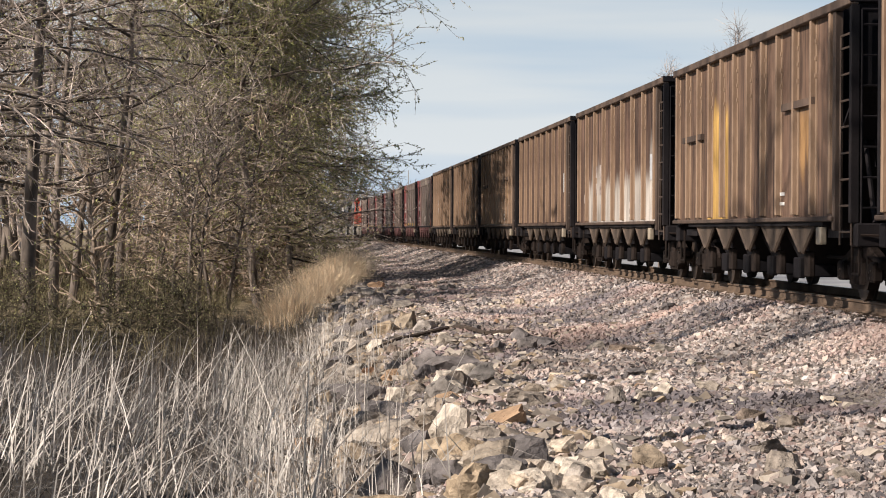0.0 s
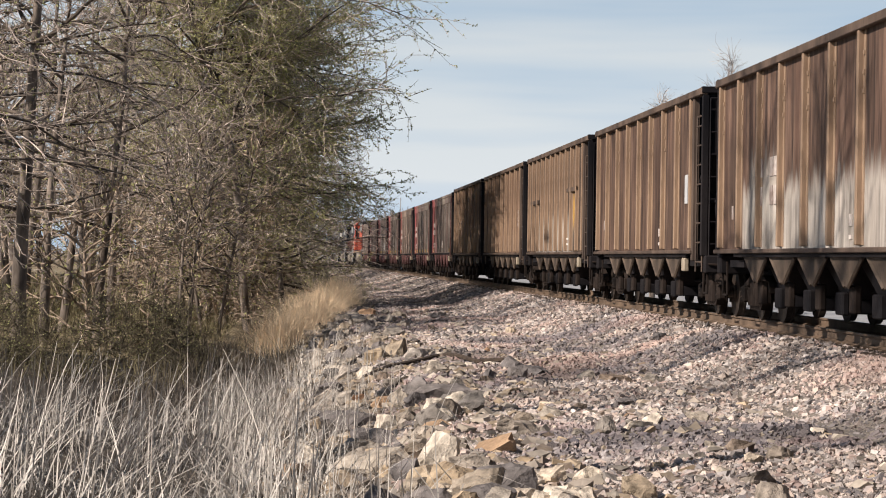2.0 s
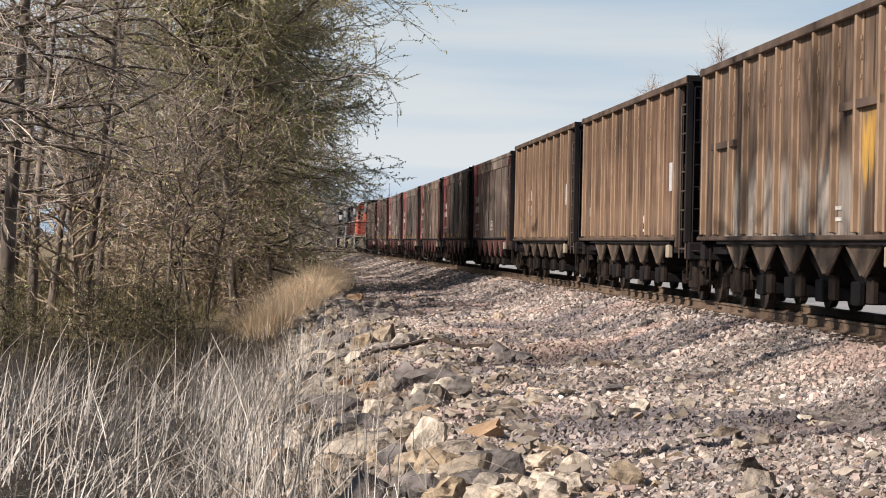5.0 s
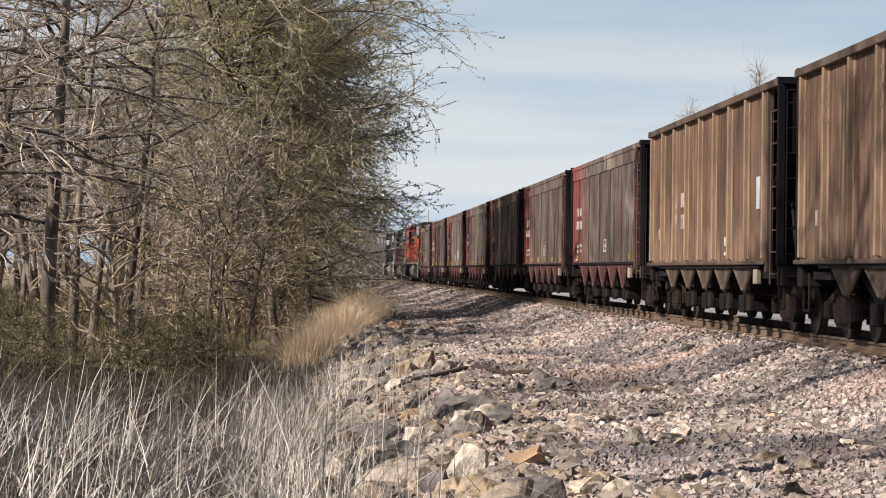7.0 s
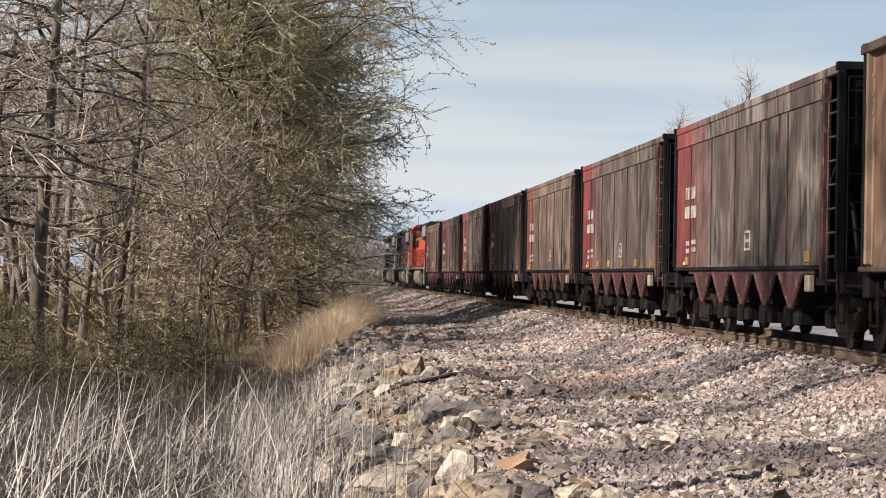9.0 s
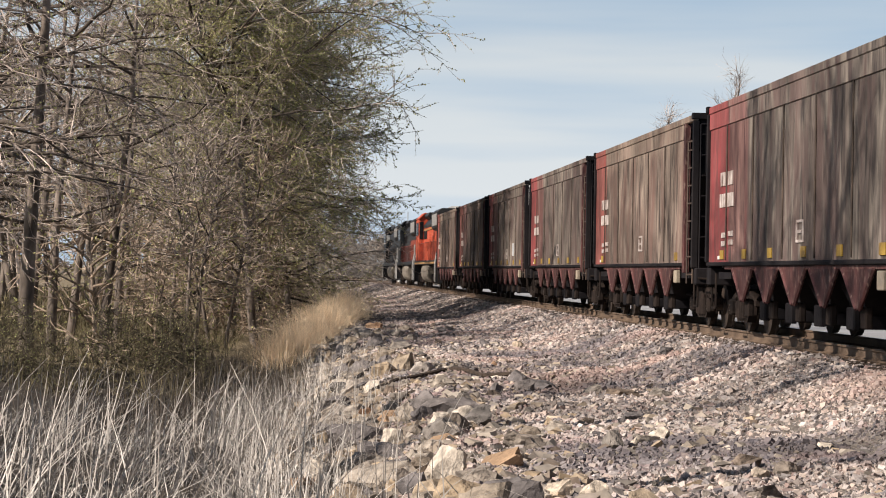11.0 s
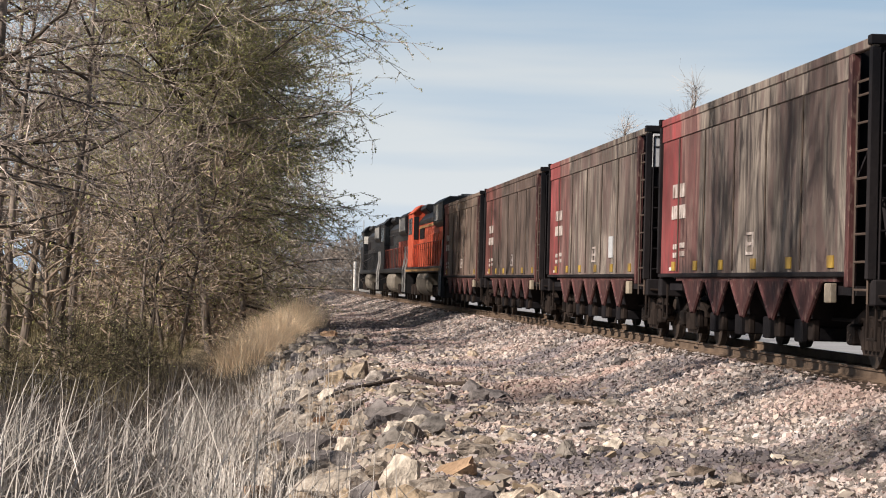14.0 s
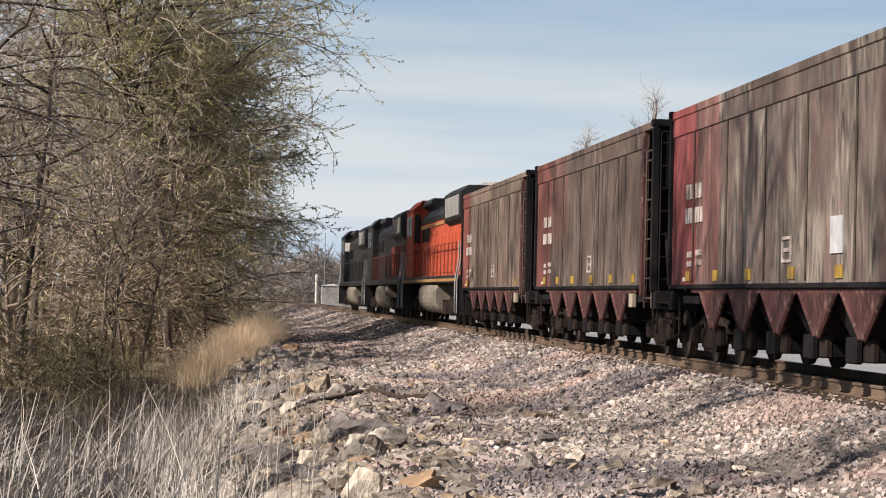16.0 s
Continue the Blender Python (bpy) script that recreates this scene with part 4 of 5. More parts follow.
            for d in (-0.3, 0.3):
                part("step_plate", shape("loco step plate", lambda bm: bx(bm, -0.2, 0.2, -0.015, 0.015, 0.38, 1.42)), M_LOCO_BLACK, lo, at=Matrix.Translation((s * 1.3, e * 10.35 + d, 0)))
            for d in (-0.32, 0.32):
                def grab(bm, s=s, e=e, d=d):
                    rod(bm, (s * 1.52, e * 10.35 + d, 0.45), (s * 1.52, e * 10.35 + d, 1.5), 0.026, 6)
                    rod(bm, (s * 1.52, e * 10.35 + d, 1.5), (s * 1.40, e * 10.25 + d, 2.2), 0.026, 6)
                    rod(bm, (s * 1.40, e * 10.25 + d, 2.2), (s * 1.40, e * 10.25 + d, 2.75), 0.026, 6)
                part("grab_rail", shape(f"loco grab {s} {e} {d}", grab), M_GREY, lo, "dirty pale grab rail")
    for e in (-1, 1):
        part("plow" if e > 0 else "end_plate", shape(f"loco pilot {e}", lambda bm: bx(bm, -1.45, 1.45, min(e * 10.5, e * 10.65), max(e * 10.5, e * 10.65), 0.35, 1.5, 0.02)), M_LOCO_BLACK, lo)
        part("coupler", shape(f"loco coupler {e}", lambda bm: bx(bm, -0.16, 0.16, min(e * 10.6, e * 11.15), max(e * 10.6, e * 11.15), 0.74, 1.0, 0.03)), M_TRUCK, lo)
        loco_truck(lo, e * 6.5)
    part("rear_light", shape("loco rear light", lambda bm: [rod(bm, (x, -10.0, 3.6), (x, -10.08, 3.6), 0.1, 12) for x in (-0.14, 0.14)]), M_GREY, lo)
    return lo


M_STRIPE = surf("dirty_yellow_stripe", (0.22, 0.11, 0.045), (0.42, 0.25, 0.10), 3.0, 0.5, 0.1)
LOCO = 22.4
for j, (a, b, c, d, *e) in enumerate(((M_ORANGE, M_LOCO_BLACK, M_STRIPE, "orange and black diesel locomotive with yellow stripes", M_ORANGE, M_ORANGE_DULL, M_ORANGE),
                                                    (M_LOCO_BLACK, M_LOCO_BLACK, M_LOCO_BLACK, "sooty black diesel locomotive with dull orange hood doors", M_LOCO_BLACK, M_ORANGE_DULL, M_ORANGE_DULL),
                                                    (M_LOCO_BLACK, M_LOCO_BLACK, M_LOCO_BLACK, "black diesel locomotive at the head of the train", M_LOCO_BLACK, M_LOCO_BLACK, M_LOCO_BLACK))):
    lo = locomotive(a, b, c, d, *e)
    if j == 2:
        part("number_board", shape("number board", lambda bm: bx(bm, -1.48, -1.08, 5.55, 5.60, 3.45, 3.95, 0.01)), M_WHITE, lo, "white lamp board on the cab")
    TRAIN.append((lo, 12 * PITCH + 0.72 + 11.2 + j * LOCO))


# ---- trees and brush ----
def tubes(seg, sides):
    """Tapered tubes from rows of (p, q, r0, r1)."""
    seg = np.asarray(seg, float)
    p, q, r0, r1 = seg[:, :3], seg[:, 3:6], seg[:, 6], seg[:, 7]
    d = q - p
    d /= np.linalg.norm(d, axis=1, keepdims=True) + 1e-9
    ref = np.where(np.abs(d[:, 2:3]) < 0.9, [[0, 0, 1.0]], [[1.0, 0, 0]])
    u = np.cross(d, ref)
    u /= np.linalg.norm(u, axis=1, keepdims=True)
    w = np.cross(d, u)
    a = np.arange(sides) / sides * 2 * np.pi
    ring = np.cos(a)[None, :, None] * u[:, None] + np.sin(a)[None, :, None] * w[:, None]
    v = np.concatenate([p[:, None] + ring * r0[:, None, None], q[:, None] + ring * r1[:, None, None]], 1)
    base = np.arange(len(seg))[:, None, None] * 2 * sides
    i = np.arange(sides)
    f = np.stack([i, (i + 1) % sides, sides + (i + 1) % sides, sides + i], 1)[None]
    return v.reshape(-1, 3), (base + f).reshape(-1, 4)


def limb(rng, p, d, length, r, n, wander, lift):
    """A crooked run of n pieces; returns its joints and radii."""
    pts, rad = [np.array(p, float)], [r]
    d = np.array(d, float)
    for i in range(n):
        d = d + rng.normal(0, wander, 3) + (0, 0, lift)
        d /= np.linalg.norm(d)
        pts.append(pts[-1] + d * length / n)
        rad.append(r * (1 - 0.82 * (i + 1) / n))
    return np.array(pts), np.array(rad)


def chain(pts, rad, sides):
    """One unbroken tapered tube along a crooked run."""
    seg = runs(pts, rad)
    v, _ = tubes(seg, sides)
    v = v.reshape(len(seg), 2, sides, 3)
    rings = np.concatenate([v[:1, 0], v[:, 1]])
    n = len(rings)
    i = np.arange(sides)
    f = np.stack([i, (i + 1) % sides, sides + (i + 1) % sides, sides + i], 1)[None] + np.arange(n - 1)[:, None, None] * sides
    return rings.reshape(-1, 3), f.reshape(-1, 4)


def runs(pts, rad):
    return np.concatenate([pts[:-1], pts[1:], rad[:-1, None], rad[1:, None]], 1)


def tree_meshes(key, seed, height, spread, limbs, subs, twigs, leaves, toward=(0, 0, 0), low=0.2, trunk_r=0.2, leaf=0.05, twig_len=0.8, vase=False, rise=1.1, twig_r=0.010, joints=2, thick=0.035, column=False, level=1.0, sway=0.07, droop=-0.015):
    rng = np.random.default_rng(seed)
    tp, tr = limb(rng, (0, 0, -0.15), (rng.normal(0, 0.06), rng.normal(0, 0.06), 1), height, trunk_r, 9, sway, 0.02)
    big, mid, fine, lv = [], [], [], []
    for i in range(limbs):
        f = low + (0.97 - low) * (i + rng.random()) / limbs
        j = min(int(f * 9), 8)
        p = tp[j] + (tp[j + 1] - tp[j]) * (f * 9 - j)
        a = i * 2.4 + rng.normal(0, 0.5)
        up = 0.02 + rise * f + rng.normal(0, 0.15)
        d = np.array([math.cos(a), math.sin(a), up]) + np.array(toward) * (0.6 + rng.random())
        d /= np.linalg.norm(d)
        length = spread * ((-0.12 + 1.66 * min(f, 0.8) - 1.4 * max(f - 0.8, 0)) if vase else (0.95 - 1.2 * max(f - 0.6, 0)) if column else (1.1 - 0.55 * f)) * (0.8 + 0.3 * rng.random())
        lp, lr = limb(rng, p, d, length, max(tr[j] * 0.5, thick), 7, 0.16, droop)
        big.append(runs(lp, lr))
        for s in range(subs):
            g = 0.2 + 0.8 * (s + rng.random()) / subs
            k = min(int(g * 7), 6)
            q = lp[k] + (lp[k + 1] - lp[k]) * (g * 7 - k)
            ax = lp[k + 1] - lp[k]
            ax /= np.linalg.norm(ax)
            dd = ax * 0.9 + rng.normal(0, 0.45, 3) * (1, 1, 0.8 * level) + (0, 0, 0.02)
            dd /= np.linalg.norm(dd)
            sp, sr = limb(rng, q, dd, length * (0.46 - 0.22 * g) * (0.6 + 0.8 * rng.random()) + 0.4, 0.02, 4, 0.22, -0.03)
            mid.append(runs(sp, sr))
            for t in range(twigs):
                g2 = (t + rng.random()) / twigs
                k2 = min(int(g2 * 4), 3)
                o = sp[k2] + (sp[k2 + 1] - sp[k2]) * (g2 * 4 - k2)
                d2 = (sp[k2 + 1] - sp[k2]) / (np.linalg.norm(sp[k2 + 1] - sp[k2]) + 1e-9) * 0.9 + rng.normal(0, 0.45, 3) * (1, 1, level)
                d2 /= np.linalg.norm(d2)
                wp, wr = limb(rng, o, d2, twig_len * (0.4 + 0.9 * rng.random()), twig_r, joints, 0.3, -0.06)
                fine.append(runs(wp, np.maximum(wr, twig_r * 0.4)))
                for _ in range(leaves):
                    c = wp[-2] + (wp[-1] - wp[-2]) * rng.random() + rng.normal(0, 0.025, 3)
                    u, w = rng.normal(0, 1, 3), rng.normal(0, 1, 3)
                    u /= np.linalg.norm(u)
                    w = np.cross(u, w)
                    w /= np.linalg.norm(w)
                    z = leaf * (0.5 + rng.random())
                    lv.append([c - u * z, c + w * z * 0.5, c + u * z, c - w * z * 0.5])
    out = {"trunk": raw(key + " trunk", *chain(tp, tr, 8), True), "limbwood": raw(key + " branches", *tubes(np.concatenate(big), 6), True), "crown": None, "foliage": None}
    a = tubes(np.concatenate(mid), 3)
    b = tubes(np.concatenate(fine), 3)
    out["crown"] = raw(key + " crown", np.concatenate([a[0], b[0]]), np.concatenate([a[1], b[1] + len(a[0])]))
    if lv:
        v = np.array(lv).reshape(-1, 3)
        out["foliage"] = raw(key + " foliage", v, np.arange(len(v)).reshape(-1, 4))
    return out


def plant(name, label, category, group, meshes, mats, x, y, turn, size=1.0, sink=0.1):
    t = new(name)
    tagged(t, label, category, group)
    for (pn, me), m in zip(meshes.items(), (mats[0], M_LIMB if mats[0] is M_BARK else mats[0], mats[1], mats[2])):
        if me:
            p = part(pn, me, m, t)
            if pn != "trunk":
                tagged(p, kind="stuff")
    t.matrix_basis = Matrix.Translation((x, y, float(ground_z(x, y)) - sink)) @ Matrix.Rotation(turn, 4, "Z") @ Matrix.Diagonal((size, size, size, 1))
    return t


EDGE = [tree_meshes(f"edge tree {i}", 10 + i, 15.0, 7.3, 36, 11, 9, 9, toward=(0.6, -0.15, 0.1), low=0.47, trunk_r=0.17, leaf=0.040, vase=True, rise=0.7, twig_r=0.011, thick=0.05, joints=1, level=0.8) for i in range(2)]
REACH = [tree_meshes(f"reaching tree {i}", 17 + 5 * i, 13.5, 9.0, 18, 9, 6, 2, toward=(1.2, -0.1, 0.0), low=0.30, trunk_r=0.2, leaf=0.04, rise=0.5, twig_r=0.011, thick=0.085, level=0.7, droop=-0.055) for i in range(2)]
HIGH = tree_meshes("tall hedge tree", 29, 15.0, 5.2, 40, 11, 9, 11, toward=(0.35, -0.3, 0.0), low=0.36, trunk_r=0.17, leaf=0.042, column=True, rise=0.4, twig_r=0.012, joints=1, thick=0.045, level=0.6)
COLUMN = [tree_meshes(f"hedge tree {i}", 15 + i, 15.0, 4.8, 40, 9, 8, 7, toward=(0.3, -0.3, -0.05), low=0.14, trunk_r=0.15, leaf=0.042, column=True, rise=0.3, twig_r=0.012, twig_len=0.75, joints=1, thick=0.04, level=0.6) for i in range(3)]
SPRAY = tree_meshes("bare edge tree", 19, 13.0, 5.4, 26, 7, 5, 0, toward=(0.7, -0.2, 0.1), low=0.15, trunk_r=0.15, column=True, rise=0.45, twig_r=0.011, thick=0.035)
TALL = [tree_meshes(f"straight tree {i}", 80 + i, 14.0, 4.5, 11, 7, 4, 1, toward=(0.4, -0.1, 0), low=0.5, trunk_r=0.2, leaf=0.04, rise=0.5, twig_r=0.012, joints=1, thick=0.06, sway=0.03, droop=-0.03) for i in range(3)]
INNER = [tree_meshes(f"inner tree {i}", 20 + i, 14.5, 5.2, 26, 7, 5, 1, low=0.33, trunk_r=0.24, leaf=0.05, twig_r=0.013, joints=1, thick=0.06, rise=0.6, level=0.7) for i in range(3)]
STEMS = [tree_meshes(f"slim tree {i}", 60 + i, 9.0, 3.4, 14, 5, 3, 1, toward=(0.5, 0, 0.3), low=0.35, trunk_r=0.09, leaf=0.045, twig_r=0.012, joints=1, thick=0.03) for i in range(3)]
SHADE = [tree_meshes(f"ditch tree {i}", 70 + i, 18.0, 5.0, 18, 8, 5, 0, low=0.77, trunk_r=0.24, twig_r=0.014, joints=1, thick=0.07) for i in range(2)]
BARE = [tree_meshes(f"bare tree {i}", 30 + i, 13.0, 2.5, 18, 7, 6, 0, low=0.3, trunk_r=0.2, twig_len=0.9, rise=3.6) for i in range(2)]
SAPLING = [tree_meshes(f"sapling {i}", 45 + i, 6.5, 2.2, 16, 6, 5, 1, low=0.25, trunk_r=0.065, leaf=0.06, twig_len=0.6, twig_r=0.015, joints=1) for i in range(3)]
BUSH = [tree_meshes(f"bush {i}", 40 + i, 3.6, 2.2, 22, 6, 4, 1, low=0.02, trunk_r=0.05, leaf=0.05, twig_len=0.6, twig_r=0.015, joints=1) for i in range(3)]
rng = np.random.default_rng(5)
for i, (x, y, turn, size) in enumerate(((-13.4, 58.0, 0.1, 0.95), (-10.6, 60.0, -0.2, 1.0), (-11.4, 67.0, 0.35, 0.9))):
    plant("tree", "woodland tree with long bare limbs reaching sideways", "tree", "trees at the edge of the wood", REACH[i % 2], (M_BARK, M_TWIG, M_LEAF), x, y, turn, size)
for i, (x, y, size) in enumerate(((-3.2, 82, 1.05), (-5.4, 92, 1.06))):
    plant("tree", "leafing woodland tree leaning towards the railway", "tree", "trees at the edge of the wood", EDGE[i % 2], (M_BARK, M_TWIG, M_LEAF), x, y, rng.normal(0, 0.3), size)
for i, (x, y, size) in enumerate(((-6.0, 84, 0.85), (-3.7, 93, 0.95), (-3.9, 101, 1.0), (-4.4, 112, 1.0), (-4.9, 125, 0.95), (-5.4, 140, 0.9), (-6.0, 158, 0.9), (-6.6, 180, 0.9), (-8.0, 215, 0.85))):
    plant("tree", "dense leafing tree on the verge beside the railway", "tree", "trees at the edge of the wood", COLUMN[i % 3], (M_BARK, M_TWIG, M_LEAF), x + 0.25, y, rng.normal(0, 0.5), size)
for x, y, size in ((-4.2, 84.5, 1.02), (-3.4, 90, 1.1)):
    plant("tree", "leafing tree with a full crown above a bare trunk", "tree", "trees at the edge of the wood", HIGH, (M_BARK, M_TWIG, M_LEAF), x, y, rng.normal(0, 0.4), size)
for x, y, size in ((-2.4, 97, 0.9), (-2.8, 110, 0.9)):
    plant("tree", "bare tree with thin arching twigs beside the railway", "tree", "trees at the edge of the wood", SPRAY, (M_BARK, M_TWIG, None), x, y, rng.normal(0, 0.3), size)
for i, (x, y, size) in enumerate(((-8.75, 62, 1.15), (-8.35, 64, 0.8), (-8.6, 70, 0.75), (-7.05, 66, 0.85), (-7.5, 74, 0.8), (-10.2, 72, 0.9))):
    plant("tree", "straight grey woodland trunk with a thin bare crown", "tree", "trees at the edge of the wood", TALL[i % 3], (M_BARK, M_TWIG, M_LEAF), x, y, rng.normal(0, 0.4), size)
for i, (x, y, size) in enumerate(((-5.1, 72, 0.8), (-4.8, 72.6, 0.75), (-4.6, 77, 0.85), (-6.1, 79, 0.9))):
    plant("tree", "slim crooked young tree with bare stems", "tree", "young trees of the wood", STEMS[i % 3], (M_BARK, M_TWIG, M_LEAF), x, y, rng.normal(0, 0.5), size)
for i, (x, y) in enumerate(((-15.5, 84), (-20, 86), (-13, 90), (-25, 92), (-17, 101), (-12.5, 111), (-14, 96), (-22.5, 98), (-11.5, 104), (-26, 108), (-17.5, 106), (-11.5, 118), (-19.0, 124), (-12.5, 138), (-21.0, 140), (-17, 155))):
    plant("tree", "grey-barked woodland tree with first spring leaves", "tree", "trees within the wood", INNER[i % 3], (M_BARK, M_TWIG, M_LEAF), x, y, rng.random() * 6.3, (0.7 if y < 110 else 0.72) + 0.25 * rng.random())
for i, (x, y) in enumerate(((-9.0, 8.5), (-9.6, 15.0), (-9.4, 21.5), (-10.2, 28.5))):
    plant("tree", "tall bare tree standing across the ditch", "tree", "trees beside the ditch", SHADE[i % 2], (M_BARK, M_TWIG, None), x, y, 1.3 * i, 0.98)
for i in range(13):
    y = 64 + i * 10.0
    x = float(side_x(y)) - 10.6 + 0.018 * (y - 60) - abs(rng.normal(0, 2.2)) * (1 if i % 3 else 2.2)
    plant("bush", "tangled leafless bush at the foot of the trees", "bush", "undergrowth of the wood", BUSH[i % 3], (M_TWIG_RED, M_TWIG_RED, M_LEAF), x, y, rng.random() * 6.3, 0.8 + 0.7 * rng.random())
for i in range(6):
    y = 90 + i * 8.0
    plant("bush", "tangled thicket under the trees by the track", "bush", "undergrowth of the wood", BUSH[i % 3], (M_TWIG_RED, M_TWIG_RED, M_LEAF), float(side_x(y)) - 9.6 + 0.028 * (y - 88) + rng.normal(0, 0.3), y, rng.random() * 6.3, 0.8 + 0.3 * rng.random())
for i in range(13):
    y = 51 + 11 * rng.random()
    plant("bush", "low brown thicket with shade-darkened twigs at the edge of the ditch", "bush", "undergrowth of the wood", BUSH[i % 3], (M_TWIG_DARK, M_TWIG_DARK, M_LEAF), float(side_x(y)) - 10.0 - 7.5 * i / 13, y, rng.random() * 6.3, 0.32 + 0.16 * rng.random())
for i in range(15):
    y = 66 + i * 8.9
    x = float(side_x(y)) - 9.8 + 0.02 * (y - 60) - abs(rng.normal(0, 1.6))
    plant("sapling", "slender grey sapling at the edge of the wood", "sapling", "saplings at the edge of the wood", SAPLING[i % 3], (M_BARK, M_TWIG_RED, M_LEAF), x, y, rng.random() * 6.3, 0.8 + 0.6 * rng.random())
for i, (x, y, s) in enumerate(((17.0, 120, 0.86), (20.3, 120, 1.0), (22.3, 121, 0.93))):
    plant("tree", "bare leafless tree far beyond the track", "tree", "bare trees beyond the railway", BARE[i % 2], (M_BARK, M_TWIG, None), x, y, rng.random() * 6.3, s)

# woods behind all that, too far to count
HAZE_TREE = tree_meshes("haze tree", 51, 9.0, 4.0, 13, 4, 3, 0, low=0.05, trunk_r=0.15, twig_len=1.3, twig_r=0.06)
DISTANT = tree_meshes("distant tree", 53, 8.5, 4.2, 22, 5, 4, 0, low=0.03, trunk_r=0.15, twig_len=1.3, twig_r=0.06, joints=1)
FARTREE = tree_meshes("far tree", 50, 12.0, 5.0, 15, 6, 4, 0, low=0.1, trunk_r=0.2, twig_len=1.6, twig_r=0.03)


def wood(name, label, places, mat, kind):
    vs, fs, base = [], [], 0
    for x, y, s, turn in places:
        for me in (kind["trunk"], kind["limbwood"], kind["crown"]):
            n = len(me.vertices)
            v = np.empty(n * 3, np.float32)
            me.vertices.foreach_get("co", v)
            v = v.reshape(-1, 3) * s
            c, q = math.cos(turn), math.sin(turn)
            v = np.stack([v[:, 0] * c - v[:, 1] * q + x, v[:, 0] * q + v[:, 1] * c + y, v[:, 2] + float(ground_z(x, y)) - 0.2], 1)
            f = np.empty(len(me.polygons) * 4, np.int32)
            me.loops.foreach_get("vertex_index", f)
            vs.append(v)
            fs.append(f.reshape(-1, 4) + base)
            base += n
    return tagged(part(name, raw(name, np.concatenate(vs), np.concatenate(fs)), mat), label, "woods", kind="stuff")


wood("woods", "grey-brown leafless woods behind the nearer trees", [(-9 - 5.0 * (i % 9) + rng.normal(0, 1), 168 + 9 * (i // 9) + 3 * (i % 3), 1.4 + 0.5 * rng.random(), rng.random() * 6.3) for i in range(27)], M_TWIG, FARTREE)
wood("hill_woods", "brown leafless woods closing the view behind the trees", [(-75 + i * 2.4 + rng.normal(0, 1), 195 + rng.random() * 45, 1.0 + 0.4 * rng.random(), rng.random() * 6.3) for i in range(27)], M_TWIG_RED, HAZE_TREE)
wood("far_woods", "hazy grey-brown woods at the end of the track", [(-30 + i * 2.6 + rng.normal(0, 1), 350 + rng.random() * 60, 0.7 + 0.3 * rng.random(), rng.random() * 6.3) for i in range(11)] + [(-1 + i * 0.6 + rng.normal(0, 0.6), 335 + rng.random() * 70, 0.7 + 0.3 * rng.random(), rng.random() * 6.3) for i in range(28)], M_FAR, DISTANT)


# ---- grass ----
def blades(n, place, tall, width, lean, seed, pieces=3, drift=0.0, kink=0.0):
    """Bent grass stems, each a narrow folded ribbon; place gives their feet."""
    r = np.random.default_rng(seed)
    x, y = place(r, n)
    z = ground_z(x, y) - 0.03
    h = tall[0] + (tall[1] - tall[0]) * r.random(n) ** 1.3
    a = r.normal(0, 0.9, n) if drift else r.random(n) * 2 * np.pi
    k = np.abs(r.normal(0, lean, n))
    bend = r.normal(0, 0.25, n) + 0.15
    w = width * (0.6 + 0.8 * r.random(n))
    face = r.random(n) * np.pi
    snap, fall = r.random(n) < kink, r.random(n) * 2 * np.pi  # broken stems, whose tops hang another way
    vs = []
    for i in range(pieces + 1):
        t = i / pieces
        out = h * (k * t + bend * k * t**2 * 2)
        cx, cy, cz = x + np.cos(a) * out, y + np.sin(a) * out, z + h * t * np.sqrt(np.clip(1 - (k * t) ** 2 * 0.6, 0.2, 1))
        if kink and t > 0.5:
            d = h * (t - 0.5) * snap
            cx, cy, cz = cx + np.cos(fall) * d * 0.8, cy + np.sin(fall) * d * 0.8, cz - d * 1.3
        ww = w * (1 - 0.75 * t)
        vs.append(np.stack([cx - np.cos(face) * ww, cy - np.sin(face) * ww, cz], 1))
        vs.append(np.stack([cx + np.cos(face) * ww, cy + np.sin(face) * ww, cz], 1))
    v = np.stack(vs, 1).reshape(-1, 3)
    m = 2 * (pieces + 1)
    f = np.array([[2 * i, 2 * i + 1, 2 * i + 3, 2 * i + 2] for i in range(pieces)])
    return v, (np.arange(n)[:, None, None] * m + f[None]).reshape(-1, 4)


def clumped(r, e, y, cut):
    """Which feet stand in a clump."""
    m = np.sin(e * 1.9 + 0.7 * np.sin(y * 0.6)) * np.sin(y * 0.85 + 1.3 * np.sin(e * 0.8)) + r.normal(0, 0.35, len(e))
    return m > cut


def picked(r, n, e, y, cut):
    k = np.flatnonzero(clumped(r, e, y, cut))[:n]
    k = np.resize(k, n)
    return e[k] + side_x(y[k]), y[k]


def ditch(r, n):
    y = 17.0 + 24 * r.random(4 * n) ** 0.9
    return picked(r, n, -16.0 + 8.9 * r.random(4 * n) ** 0.8 - 0.06 * (y - 21), y, 0.1)


def ditch_floor(r, n):
    y = 17 + 33 * r.random(n)
    return -15.5 + 8.6 * r.random(n) + side_x(y), y


def ditch_far(r, n):
    y = 42 + 26 * r.random(n)
    return side_x(y) - 11.2 + 4.0 * r.random(n), y


def ditch_edge(r, n):
    y = 18 + 30 * r.random(4 * n)
    return picked(r, n, -7.4 - 0.02 * (y - 18) + r.normal(0, 0.6, 4 * n), y, -0.3)


def bank_face(r, n):
    y = 18 + 40 * r.random(n) ** 1.2
    return side_x(y) - 7.2 + 1.5 * r.random(n) ** 1.4, y


